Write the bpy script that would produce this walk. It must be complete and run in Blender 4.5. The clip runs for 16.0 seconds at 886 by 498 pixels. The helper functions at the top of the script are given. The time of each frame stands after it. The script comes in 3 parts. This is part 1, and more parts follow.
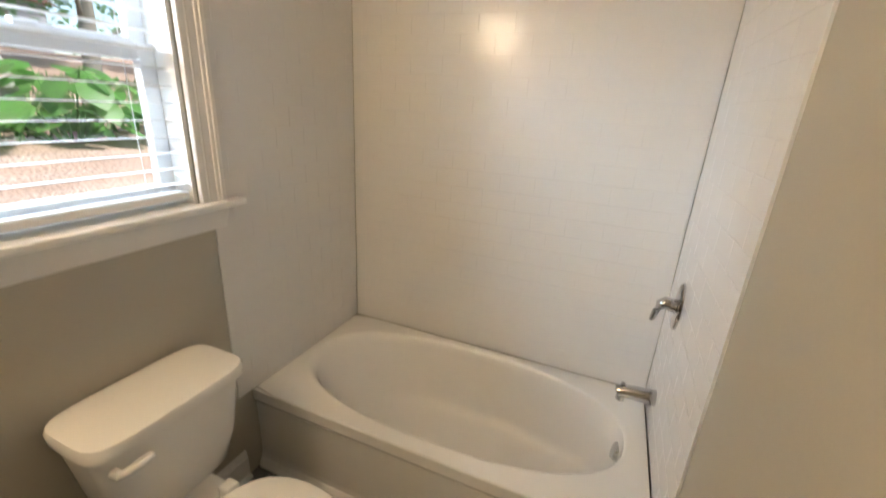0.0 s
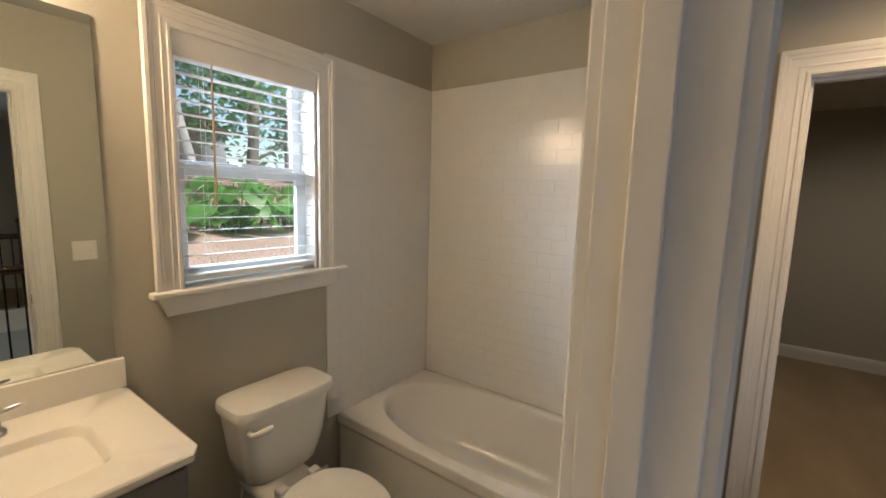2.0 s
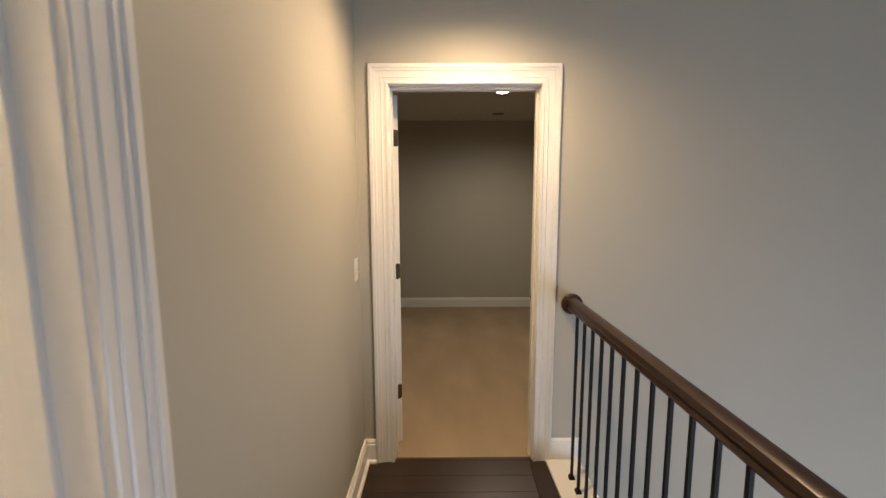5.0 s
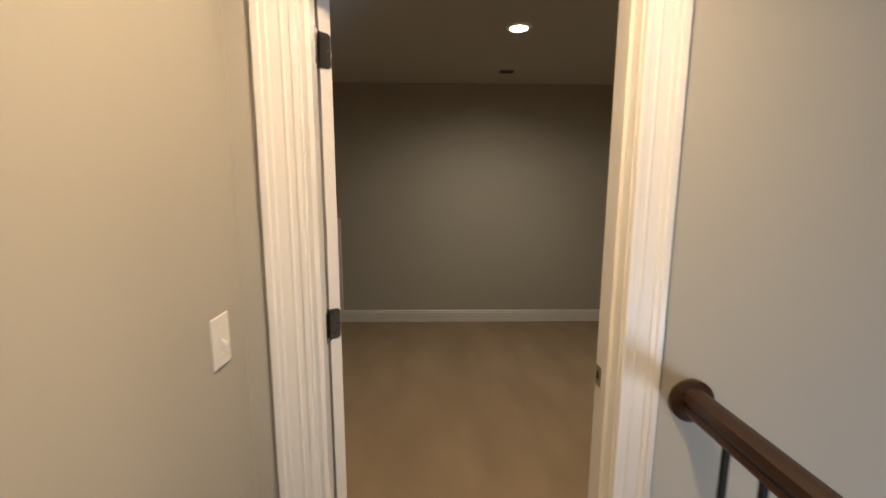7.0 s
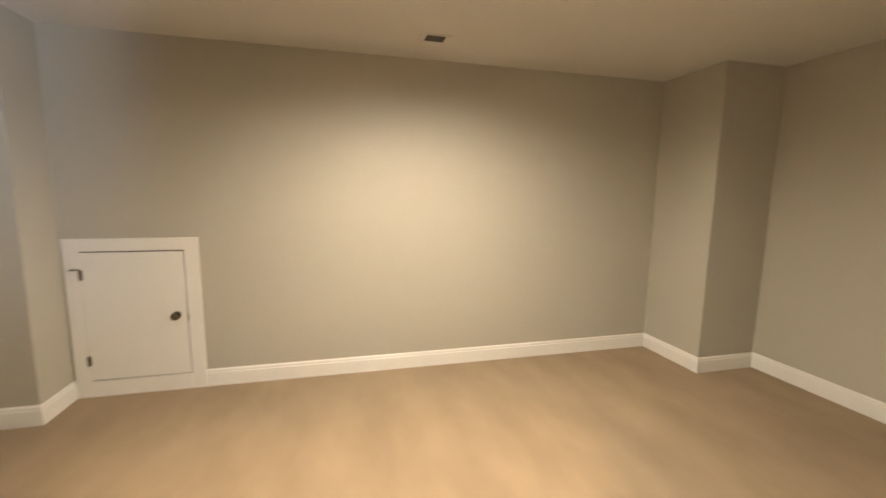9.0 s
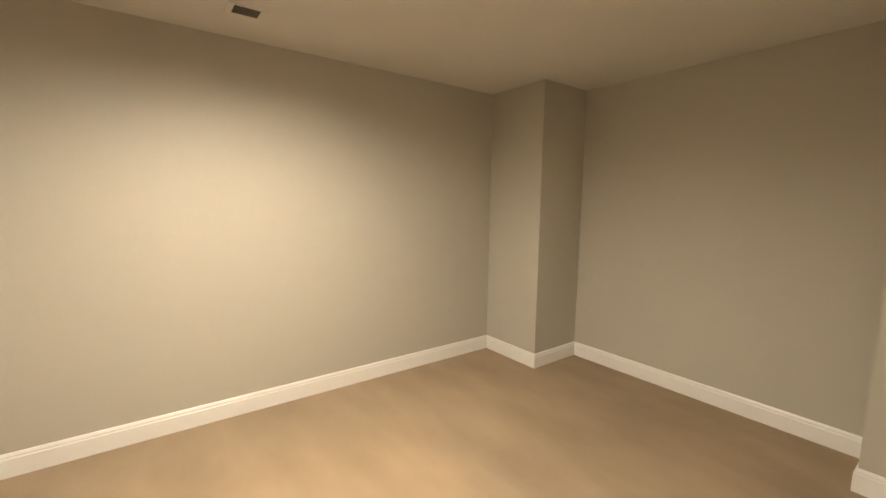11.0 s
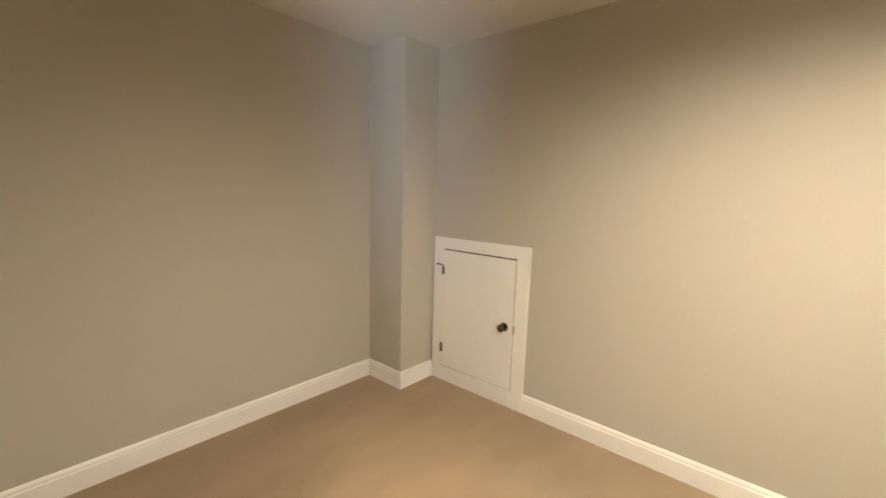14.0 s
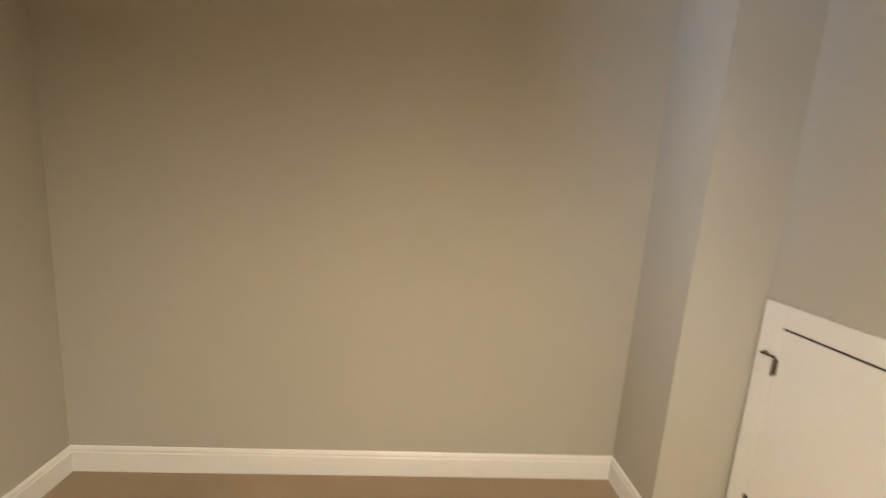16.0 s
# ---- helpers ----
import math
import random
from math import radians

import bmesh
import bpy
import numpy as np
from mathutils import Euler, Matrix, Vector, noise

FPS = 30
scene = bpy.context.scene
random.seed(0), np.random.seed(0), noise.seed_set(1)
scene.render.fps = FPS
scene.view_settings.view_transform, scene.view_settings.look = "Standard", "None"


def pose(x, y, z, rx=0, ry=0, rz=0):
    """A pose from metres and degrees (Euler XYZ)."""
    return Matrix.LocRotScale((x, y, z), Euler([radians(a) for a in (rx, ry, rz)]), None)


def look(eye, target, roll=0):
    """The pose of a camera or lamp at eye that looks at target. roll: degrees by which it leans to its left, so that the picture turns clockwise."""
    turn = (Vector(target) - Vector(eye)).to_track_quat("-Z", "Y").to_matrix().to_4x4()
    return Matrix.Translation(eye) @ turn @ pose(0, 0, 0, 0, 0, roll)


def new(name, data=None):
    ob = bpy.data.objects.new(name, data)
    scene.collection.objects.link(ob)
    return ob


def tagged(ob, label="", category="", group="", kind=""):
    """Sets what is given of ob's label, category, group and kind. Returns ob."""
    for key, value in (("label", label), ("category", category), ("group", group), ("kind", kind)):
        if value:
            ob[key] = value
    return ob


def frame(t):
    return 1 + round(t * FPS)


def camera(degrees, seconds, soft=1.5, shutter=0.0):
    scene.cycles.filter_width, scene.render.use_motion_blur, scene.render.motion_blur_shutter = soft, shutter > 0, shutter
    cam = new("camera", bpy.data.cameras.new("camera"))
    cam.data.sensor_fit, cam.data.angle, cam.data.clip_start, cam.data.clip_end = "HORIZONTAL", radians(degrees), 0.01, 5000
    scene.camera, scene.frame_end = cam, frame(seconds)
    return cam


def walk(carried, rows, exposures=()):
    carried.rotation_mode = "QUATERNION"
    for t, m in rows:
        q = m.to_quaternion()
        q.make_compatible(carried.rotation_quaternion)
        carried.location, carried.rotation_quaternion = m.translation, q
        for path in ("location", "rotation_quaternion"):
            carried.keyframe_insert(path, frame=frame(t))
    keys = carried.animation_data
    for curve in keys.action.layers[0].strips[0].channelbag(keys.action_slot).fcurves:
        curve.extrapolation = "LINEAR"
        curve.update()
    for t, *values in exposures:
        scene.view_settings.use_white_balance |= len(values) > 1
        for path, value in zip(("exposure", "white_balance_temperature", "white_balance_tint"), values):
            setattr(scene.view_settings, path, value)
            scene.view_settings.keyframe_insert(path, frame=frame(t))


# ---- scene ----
cam = camera(94.6, 16.0, shutter=0.4)
PATH = [
    (0, (-0.419, -1.798, 1.543), (-1.13, -0.048, 0.887), 3.2),
    (0.5, (-0.394, -1.889, 1.599), (-1.177, -0.075, 1.293), 1.5),
    (1, (-0.273, -1.959, 1.634), (-1.216, -0.2, 1.511), 1.4),
    (1.5, (-0.106, -2.037, 1.598), (-1.199, -0.366, 1.476), 1.7),
    (2, (0.009, -2.145, 1.569), (-1.157, -0.54, 1.315), 1.6),
    (2.5, (0.071, -2.224, 1.554), (-1.047, -0.612, 1.163), 0.7),
    (3, (0.146, -2.321, 1.538), (-0.758, -0.614, 1.02), -0.5),
    (3.5, (0.231, -2.323, 1.51), (-0.275, -0.471, 0.948), -0.9),
    (4, (0.323, -2.3, 1.512), (0.169, -0.36, 1.05), -0.3),
    (4.3, (0.352, -2.271, 1.501), (0.31, -0.303, 1.145), -0.1),
    (4.5, (0.397, -2.279, 1.49), (0.372, -0.299, 1.205), -0.2),
    (4.7, (0.422, -2.255, 1.49), (0.412, -0.27, 1.246), -0.2),
    (6.8, (0.465, -1.145, 1.47), (0.515, 0.833, 1.175), -0.2),
    (7, (0.475, -0.993, 1.469), (0.519, 0.983, 1.167), 0.2),
    (7.5, (0.442, -0.615, 1.457), (0.602, 1.358, 1.169), 0.5),
    (7.6, (0.43, -0.552, 1.471), (0.617, 1.417, 1.172), 0.4),
    (8, (0.434, -0.334, 1.454), (0.643, 1.623, 1.096), 0.5),
    (8.3, (0.434, -0.182, 1.453), (0.646, 1.772, 1.082), 0.9),
    (8.5, (0.436, -0.098, 1.448), (0.669, 1.857, 1.097), 1.1),
    (9, (0.486, 0.056, 1.468), (0.973, 1.977, 1.2), 0.7),
    (9.5, (0.541, 0.179, 1.464), (1.508, 1.923, 1.308), -0.1),
    (9.7, (0.611, 0.178, 1.465), (1.746, 1.818, 1.307), -0.1),
    (11.8, (0.593, 0.456, 1.500), (1.762, 2.056, 1.228), 1.0),
    (12, (0.578, 0.471, 1.454), (1.534, 2.213, 1.224), 0.9),
    (12.5, (0.643, 0.604, 1.516), (0.989, 2.556, 1.252), 1.6),
    (13, (0.713, 0.684, 1.533), (0.411, 2.639, 1.24), 2.1),
    (13.3, (0.691, 0.695, 1.487), (0.088, 2.581, 1.201), 2.0),
    (13.5, (0.769, 0.751, 1.478), (-0.082, 2.538, 1.188), 1.6),
    (14, (0.759, 0.992, 1.483), (-0.535, 2.491, 1.199), 1.7),
    (14.5, (0.641, 1.164, 1.54), (-0.928, 2.369, 1.248), 1.2),
    (15, (0.531, 1.409, 1.522), (-1.255, 2.264, 1.238), 1.3),
    (15.5, (0.395, 1.615, 1.495), (-1.501, 2.143, 1.144), 2.8),
    (16, (0.197, 1.857, 1.527), (-1.769, 2.005, 1.192), 4.0),
]
EXPOSURES = [(0, 0.87), (0.5, 0.35), (1.0, 0.25), (1.5, 0.25), (2.0, 0.45), (2.5, 0.7), (3.5, 1.15), (4.5, 1.4), (7.0, 1.4), (7.6, 1.25), (8.0, 1.75), (8.3, 2.5), (8.6, 3.25), (9.0, 3.75), (12.0, 3.8), (14.5, 3.9), (16.0, 4.05)]
walk(cam, [(t, look(eye, target, roll)) for t, eye, target, roll in PATH], EXPOSURES)

# ---- world, lights, exposure ----
world = bpy.data.worlds.new("world")
scene.world = world
world.use_nodes = True
sky = world.node_tree.nodes.new("ShaderNodeTexSky")
sky.sky_type, sky.sun_disc = "NISHITA", False
sky.sun_elevation, sky.sun_rotation = radians(52), radians(68)
world.node_tree.links.new(sky.outputs[0], world.node_tree.nodes["Background"].inputs[0])
world.node_tree.nodes["Background"].inputs[1].default_value = 0.15


def lamp(name, kind, m, power, colour, size=0.1, size_y=None, spread=None, cone=None, blend=1.0):
    d = bpy.data.lights.new(name, kind)
    d.energy, d.color = power, colour
    if kind == "AREA":
        d.size = size
        if size_y:
            d.shape, d.size_y = "RECTANGLE", size_y
        if spread:
            d.spread = radians(spread)
    elif kind == "SUN":
        d.angle = radians(size)
    else:
        d.shadow_soft_size = size
    if cone:
        d.spot_size, d.spot_blend = radians(cone), blend
    ob = new(name, d)
    ob.matrix_world = m
    return ob


WARM = (1.0, 0.69, 0.40)
lamp("sun", "SUN", look((10, 4, 14), (0, 0, 0)), 5.0, (1.0, 0.96, 0.90), 8)
lamp("vanity_lamp", "POINT", pose(-1.50, -2.10, 2.12), 16.5, WARM, 0.10)
lamp("hall_lamp_end", "SPOT", look((0.60, -0.54, 2.485), (0.60, -0.54, 0)), 52, WARM, 0.05, cone=164, blend=1.0)
# unseen fill added to brighten the hall's left wall and casings
lamp("hall_fill_back", "SPOT", look((0.56, -3.8, 2.485), (0.56, -3.8, 0)), 42, WARM, 0.05, cone=140, blend=0.8)
lamp("room_lamp", "SPOT", look((1.03, 1.86, 2.48), (1.03, 1.86, 0)), 25, (1.0, 0.85, 0.66), 0.04, cone=168, blend=0.8)
lamp("stair_window_light", "AREA", look((4.0, -4.95, -1.2), (3.4, 0.0, 0.1)), 52, (0.72, 0.81, 1.0), 1.3, 1.7)
lamp("bath_window_daylight", "AREA", look((-2.9, -2.2, 2.45), (-0.13, -0.35, 0.75)), 90, (0.74, 0.86, 1.0), 0.9, 0.8)


# ---- materials ----
def material(name, colour, rough=0.5, metal=0.0, vary=0.06, scale=4.0, fine=120.0, bump=0.0, bump_d=0.002, spec=0.5, coat=0.0, random=0.0, stretch=None):
    """A Principled material with variation at two scales, and relief."""
    m = bpy.data.materials.new(name)
    m.use_nodes = True
    n, l = m.node_tree.nodes, m.node_tree.links
    b = n["Principled BSDF"]
    b.inputs["Roughness"].default_value, b.inputs["Metallic"].default_value = rough, metal
    b.inputs["Specular IOR Level"].default_value, b.inputs["Coat Weight"].default_value = spec, coat
    co = n.new("ShaderNodeTexCoord")
    big, small = n.new("ShaderNodeTexNoise"), n.new("ShaderNodeTexNoise")
    big.inputs["Scale"].default_value, small.inputs["Scale"].default_value = scale, fine
    big.inputs["Detail"].default_value, small.inputs["Detail"].default_value = 4, 3
    l.new(co.outputs["Object"], big.inputs["Vector"]), l.new(co.outputs["Object"], small.inputs["Vector"])
    if stretch:
        mp = n.new("ShaderNodeMapping")
        mp.inputs["Scale"].default_value = stretch
        l.new(co.outputs["Object"], mp.inputs["Vector"]), l.new(mp.outputs[0], big.inputs["Vector"])
    add = n.new("ShaderNodeMath")
    add.operation = "ADD"
    l.new(big.outputs[0], add.inputs[0]), l.new(small.outputs[0], add.inputs[1])
    last = add
    if random:
        info, mul, add2 = n.new("ShaderNodeObjectInfo"), n.new("ShaderNodeMath"), n.new("ShaderNodeMath")
        mul.operation, add2.operation = "MULTIPLY_ADD", "ADD"
        mul.inputs[1].default_value, mul.inputs[2].default_value = random, -random / 2
        l.new(info.outputs["Random"], mul.inputs[0])
        l.new(add.outputs[0], add2.inputs[0]), l.new(mul.outputs[0], add2.inputs[1])
        last = add2
    mr = n.new("ShaderNodeMapRange")
    mr.inputs["From Min"].default_value, mr.inputs["From Max"].default_value = 0.5, 1.5
    mr.inputs["To Min"].default_value, mr.inputs["To Max"].default_value = 1 - vary, 1 + vary
    mr.clamp = False
    l.new(last.outputs[0], mr.inputs[0])
    mix = n.new("ShaderNodeVectorMath")
    mix.operation = "SCALE"
    mix.inputs[0].default_value = colour
    l.new(mr.outputs[0], mix.inputs["Scale"])
    l.new(mix.outputs[0], b.inputs["Base Color"])
    if bump:
        bp = n.new("ShaderNodeBump")
        bp.inputs["Strength"].default_value, bp.inputs["Distance"].default_value = bump, bump_d
        l.new(small.outputs[0], bp.inputs["Height"])
        l.new(bp.outputs[0], b.inputs["Normal"])
    return m


PAINT = material("greige_wall_paint", (0.470, 0.448, 0.383), 0.6, vary=0.025, scale=1.5, fine=220, bump=0.12, bump_d=0.001, spec=0.3)
CEIL = material("flat_white_ceiling", (0.62, 0.605, 0.57), 0.8, vary=0.02, scale=1.2, fine=200, bump=0.15, bump_d=0.001, spec=0.2)
TRIM = material("white_semigloss_trim", (0.80, 0.79, 0.76), 0.32, vary=0.02, scale=3, fine=60, bump=0.04, bump_d=0.001)
CARPET = material("beige_carpet", (0.37, 0.285, 0.195), 0.95, vary=0.26, scale=1.6, stretch=(2.2, .9, 1), fine=260, bump=0.9, bump_d=0.006, spec=0.1)
OAK = material("dark_stained_hardwood", (0.030, 0.016, 0.010), 0.33, vary=0.35, scale=6, fine=40, bump=0.12, bump_d=0.001, random=0.5)
RAILWOOD = material("dark_stained_rail_wood", (0.030, 0.014, 0.008), 0.32, vary=0.3, scale=8, fine=60, bump=0.05, bump_d=0.0005)
IRON = material("black_iron", (0.011, 0.010, 0.010), 0.6, vary=0.2, fine=180, bump=0.1, bump_d=0.0004, spec=0.2)
CHROME = material("polished_chrome", (0.60, 0.60, 0.61), 0.06, metal=1.0, vary=0.01)
NICKEL = material("satin_nickel", (0.42, 0.37, 0.30), 0.28, metal=1.0, vary=0.05)
AGED = material("aged_nickel", (0.20, 0.17, 0.135), 0.25, metal=1.0, vary=0.08)
BRONZE = material("dark_bronze", (0.10, 0.075, 0.05), 0.35, metal=1.0, vary=0.1)
SURROUND = material("glossy_white_surround", (0.77, 0.76, 0.74), 0.21, vary=0.012, scale=2, fine=30, bump=0.02, bump_d=0.001)
ACRYLIC = material("glossy_white_acrylic", (0.80, 0.79, 0.76), 0.12, vary=0.012, scale=2, fine=40)
CHINA = material("white_vitreous_china", (0.82, 0.81, 0.77), 0.08, vary=0.012, scale=3, fine=40)
MARBLE = material("cultured_marble_top", (0.82, 0.80, 0.75), 0.18, vary=0.02, scale=3, fine=40)
CABINET = material("grey_painted_cabinet", (0.19, 0.185, 0.175), 0.42, vary=0.05, scale=4, fine=150, bump=0.05, bump_d=0.0005)
TILE = material("dark_grey_floor_tile", (0.135, 0.125, 0.115), 0.38, vary=0.16, scale=5, fine=45, bump=0.12, bump_d=0.001, random=0.25)
GROUT = material("grey_grout", (0.36, 0.34, 0.31), 0.9, vary=0.08, fine=200)
VINYL = material("white_vinyl_sash", (0.80, 0.82, 0.84), 0.35, vary=0.015)
SLAT = material("white_blind_slat", (0.80, 0.80, 0.79), 0.4, vary=0.015)
WANDM = material("tan_wand", (0.55, 0.40, 0.24), 0.35, vary=0.05)
PLATE = material("white_plastic_plate", (0.80, 0.78, 0.73), 0.3, vary=0.01)
# near-black that paints the shade inside gaps, holes and joints
DARK = material("recess_shade_dark", (0.02, 0.018, 0.016), 0.8, vary=0.1)
VENTM = material("grey_vent_louvre", (0.12, 0.11, 0.10), 0.5, vary=0.1)
SOIL = material("pine_straw_soil", (0.38, 0.26, 0.20), 0.95, vary=0.35, scale=2.0, fine=25, bump=1.0, bump_d=0.05)
LEAF = material("tree_leaf", (0.15, 0.29, 0.13), 0.5, vary=0.5, scale=0.7, fine=9)
BIGLEAF = material("broad_green_leaf", (0.14, 0.33, 0.08), 0.42, vary=0.35, scale=2, fine=14)
BARK = material("pale_bark", (0.34, 0.31, 0.28), 0.9, vary=0.3, scale=3, fine=30, bump=0.8, bump_d=0.02)
BARK_DARK = material("grey_bark", (0.22, 0.20, 0.17), 0.9, vary=0.3, scale=3, fine=30, bump=0.8, bump_d=0.02)
for m in (LEAF, BIGLEAF):
    # leaves let part of the light through
    n, l = m.node_tree.nodes, m.node_tree.links
    b, out = n["Principled BSDF"], n["Material Output"]
    tr, mx = n.new("ShaderNodeBsdfTranslucent"), n.new("ShaderNodeMixShader")
    l.new(b.inputs["Base Color"].links[0].from_socket, tr.inputs["Color"])
    mx.inputs[0].default_value = 0.6
    l.new(b.outputs[0], mx.inputs[1]), l.new(tr.outputs[0], mx.inputs[2]), l.new(mx.outputs[0], out.inputs["Surface"])
SIDING = material("grey_siding", (0.32, 0.33, 0.35), 0.7, vary=0.06, scale=1, fine=30)
ROOF = material("red_brown_roof", (0.15, 0.07, 0.05), 0.85, vary=0.25, scale=3, fine=30)
GRASS = material("grass_blade", (0.09, 0.17, 0.04), 0.6, vary=0.4, scale=0.6, fine=6)

GLASS = bpy.data.materials.new("window_glass")
GLASS.use_nodes = True
_b = GLASS.node_tree.nodes["Principled BSDF"]
_b.inputs["Transmission Weight"].default_value, _b.inputs["Roughness"].default_value, _b.inputs["IOR"].default_value = 1.0, 0.0, 1.45
_b.inputs["Base Color"].default_value = (0.96, 0.99, 1.0, 1)
MIRROR = bpy.data.materials.new("mirror_silver")
MIRROR.use_nodes = True
_b = MIRROR.node_tree.nodes["Principled BSDF"]
_b.inputs["Metallic"].default_value, _b.inputs["Roughness"].default_value = 1.0, 0.01
_b.inputs["Base Color"].default_value = (0.80, 0.84, 0.80, 1)


def glow(name, colour, strength):
    m = bpy.data.materials.new(name)
    m.use_nodes = True
    b = m.node_tree.nodes["Principled BSDF"]
    b.inputs["Emission Color"].default_value, b.inputs["Emission Strength"].default_value = (*colour, 1), strength
    return m


BULB = glow("lit_lamp_lens", (1.0, 0.86, 0.66), 14.0)


# ---- mesh helpers ----
def box(bm, x0, y0, z0, x1, y1, z1, r=0.0, seg=2):
    """A box between two corners, its edges rounded by r."""
    made = bmesh.ops.create_cube(bm, size=1.0)["verts"]
    lo, hi = Vector((min(x0, x1), min(y0, y1), min(z0, z1))), Vector((max(x0, x1), max(y0, y1), max(z0, z1)))
    for v in made:
        v.co = Vector([(lo[i] + hi[i]) / 2 + v.co[i] * (hi[i] - lo[i]) for i in range(3)])
    if r:
        edges = {e for v in made for e in v.link_edges}
        bmesh.ops.bevel(bm, geom=list(edges), offset=min(r, 0.45 * min(hi - lo)), segments=seg, profile=0.5, affect="EDGES")
    return bm


def boxes(*args, r=0.0):
    bm = bmesh.new()
    for a in args:
        box(bm, *a, r=r)
    return bm


def loft(bm, rings, cap0=True, cap1=True):
    """Skin closed rings of points that have the same count."""
    rows = [[bm.verts.new(p) for p in ring] for ring in rings]
    n = len(rows[0])
    for a, b in zip(rows, rows[1:]):
        for i in range(n):
            bm.faces.new((a[i], a[(i + 1) % n], b[(i + 1) % n], b[i]))
    if cap0:
        bm.faces.new(rows[0][::-1])
    if cap1:
        bm.faces.new(rows[-1])
    return bm


def tube(bm, points, radii, n=12):
    """A round bar along points; radii one number or one for each point."""
    pts = [Vector(p) for p in points]
    radii = [radii] * len(pts) if isinstance(radii, (int, float)) else radii
    rings = []
    for i, p in enumerate(pts):
        d = (pts[min(i + 1, len(pts) - 1)] - pts[max(i - 1, 0)]).normalized()
        side = d.cross(Vector((0, 0, 1)) if abs(d.z) < 0.9 else Vector((0, 1, 0))).normalized()
        up = side.cross(d)
        rings.append([p + radii[i] * (math.cos(2 * math.pi * k / n) * side + math.sin(2 * math.pi * k / n) * up) for k in range(n)])
    return loft(bm, rings)


def oval(cx, cy, z, a, b, n=40, power=2.0):
    out = []
    for k in range(n):
        t = 2 * math.pi * k / n
        c, s = math.cos(t), math.sin(t)
        out.append((cx + a * math.copysign(abs(c) ** (2 / power), c), cy + b * math.copysign(abs(s) ** (2 / power), s), z))
    return out


def obj(name, bm, mat, smooth=False):
    bmesh.ops.recalc_face_normals(bm, faces=bm.faces)
    me = bpy.data.meshes.new(name)
    if smooth:
        for f in bm.faces:
            f.smooth = True
    bm.to_mesh(me)
    bm.free()
    me.materials.append(mat)
    if smooth:
        me.set_sharp_from_angle(angle=radians(38))
    return new(name, me)


def part(name, bm, mat, parent, label="", smooth=False):
    ob = obj(name, bm, mat, smooth)
    ob.parent = parent
    if label:
        ob["label"] = label
    return ob


def thing(name, label, category, m=None, group="", kind=""):
    ob = new(name)
    ob.empty_display_size = 0.1
    if m is not None:
        ob.matrix_world = m
    return tagged(ob, label, category, group, kind)


def structure(name, bm, mat, label, category):
    return tagged(obj(name, bm, mat), label, category, kind="structure")


# ---- plan ----
XW, XB = -1.65, -0.125          # bathroom: window wall, wall to the hall
YB, YN = -0.030, -2.62          # bathroom: tub wall, wall behind
XL, XR = -1.705, 3.95           # carpet room: side walls
Y0, YF = 0.13, 3.333            # carpet room: door wall, far wall
H = 2.50
DX0, DX1, DH = 0.172, 0.952, 2.062   # room door opening
BY0, BY1 = -2.45, -1.688        # bathroom door opening
WY0, WY1, WZ0, WZ1 = -1.51, -0.905, 1.205, 2.13   # window opening
SX, SX2 = 1.03, 1.22            # white landing trim beside the stairwell
HX, HY = 5.6, -5.0              # hall: far side, back
LOW = -2.75

# walls
structure("wall_window", boxes((XW - .15, HY, LOW, XW, WY0, 2.7), (XW - .15, WY1, LOW, XW, Y0 - .07, 2.7), (XW - .15, WY0, LOW, XW, WY1, WZ0 - .022), (XW - .15, WY0, WZ1, XW, WY1, 2.7)), PAINT, "greige painted bathroom wall around the window", "wall")
structure("wall_bath_tub", boxes((XW, YB, LOW, XB, Y0 - .07, 2.7)), PAINT, "greige painted wall above the tub surround", "wall")
structure("wall_bath_back", boxes((XW, YN - .12, LOW, XB, YN, 2.7)), PAINT, "greige painted bathroom wall by the vanity", "wall")
structure("wall_hall_left", boxes((XB, HY, LOW, 0, BY0 - .02, 2.7), (XB, BY1 + .02, LOW, 0, Y0 - .07, 2.7), (XB, BY0 - .02, DH + .02, 0, BY1 + .02, 2.7), (XB, BY0 - .02, LOW, 0, BY1 + .02, -.03)), PAINT, "greige painted wall between hall and bathroom", "wall")
structure("wall_hall_end", boxes((0, 0, LOW, DX0 - .02, Y0 - .07, 2.7), (DX1 + .02, 0, LOW, HX, Y0 - .07, 2.7), (DX0 - .02, 0, DH + .02, DX1 + .02, Y0 - .07, 2.7), (DX0 - .02, 0, LOW, DX1 + .02, Y0 - .07, -.03)), PAINT, "greige painted hall wall with a doorway", "wall")
structure("wall_room_south", boxes((XL - .1, Y0 - .07, -.2, DX0 - .02, Y0, 2.7), (DX1 + .02, Y0 - .07, -.2, XR + .12, Y0, 2.7), (DX0 - .02, Y0 - .07, DH + .02, DX1 + .02, Y0, 2.7)), PAINT, "greige painted room wall beside the doorway", "wall")
structure("wall_room_west", boxes((XL - .12, Y0, -.2, XL, YF, 2.7)), PAINT, "greige painted wall with a soft lamp glow", "wall")
structure("wall_room_north", boxes((XL - .12, YF, -.2, XR + .12, YF + .12, 2.7)), PAINT, "greige painted wall with a low access door", "wall")
structure("wall_room_east", boxes((XR, Y0, -.2, XR + .12, YF, 2.7)), PAINT, "greige painted side wall of the carpeted room", "wall")
structure("wall_chase_west", boxes((XL, 2.985, 0, -1.345, YF, H)), PAINT, "greige boxed-out corner chase", "wall")
structure("wall_chase_east", boxes((3.37, 2.70, 0, XR, YF, H)), PAINT, "greige boxed-out corner chase, deeper one", "wall")
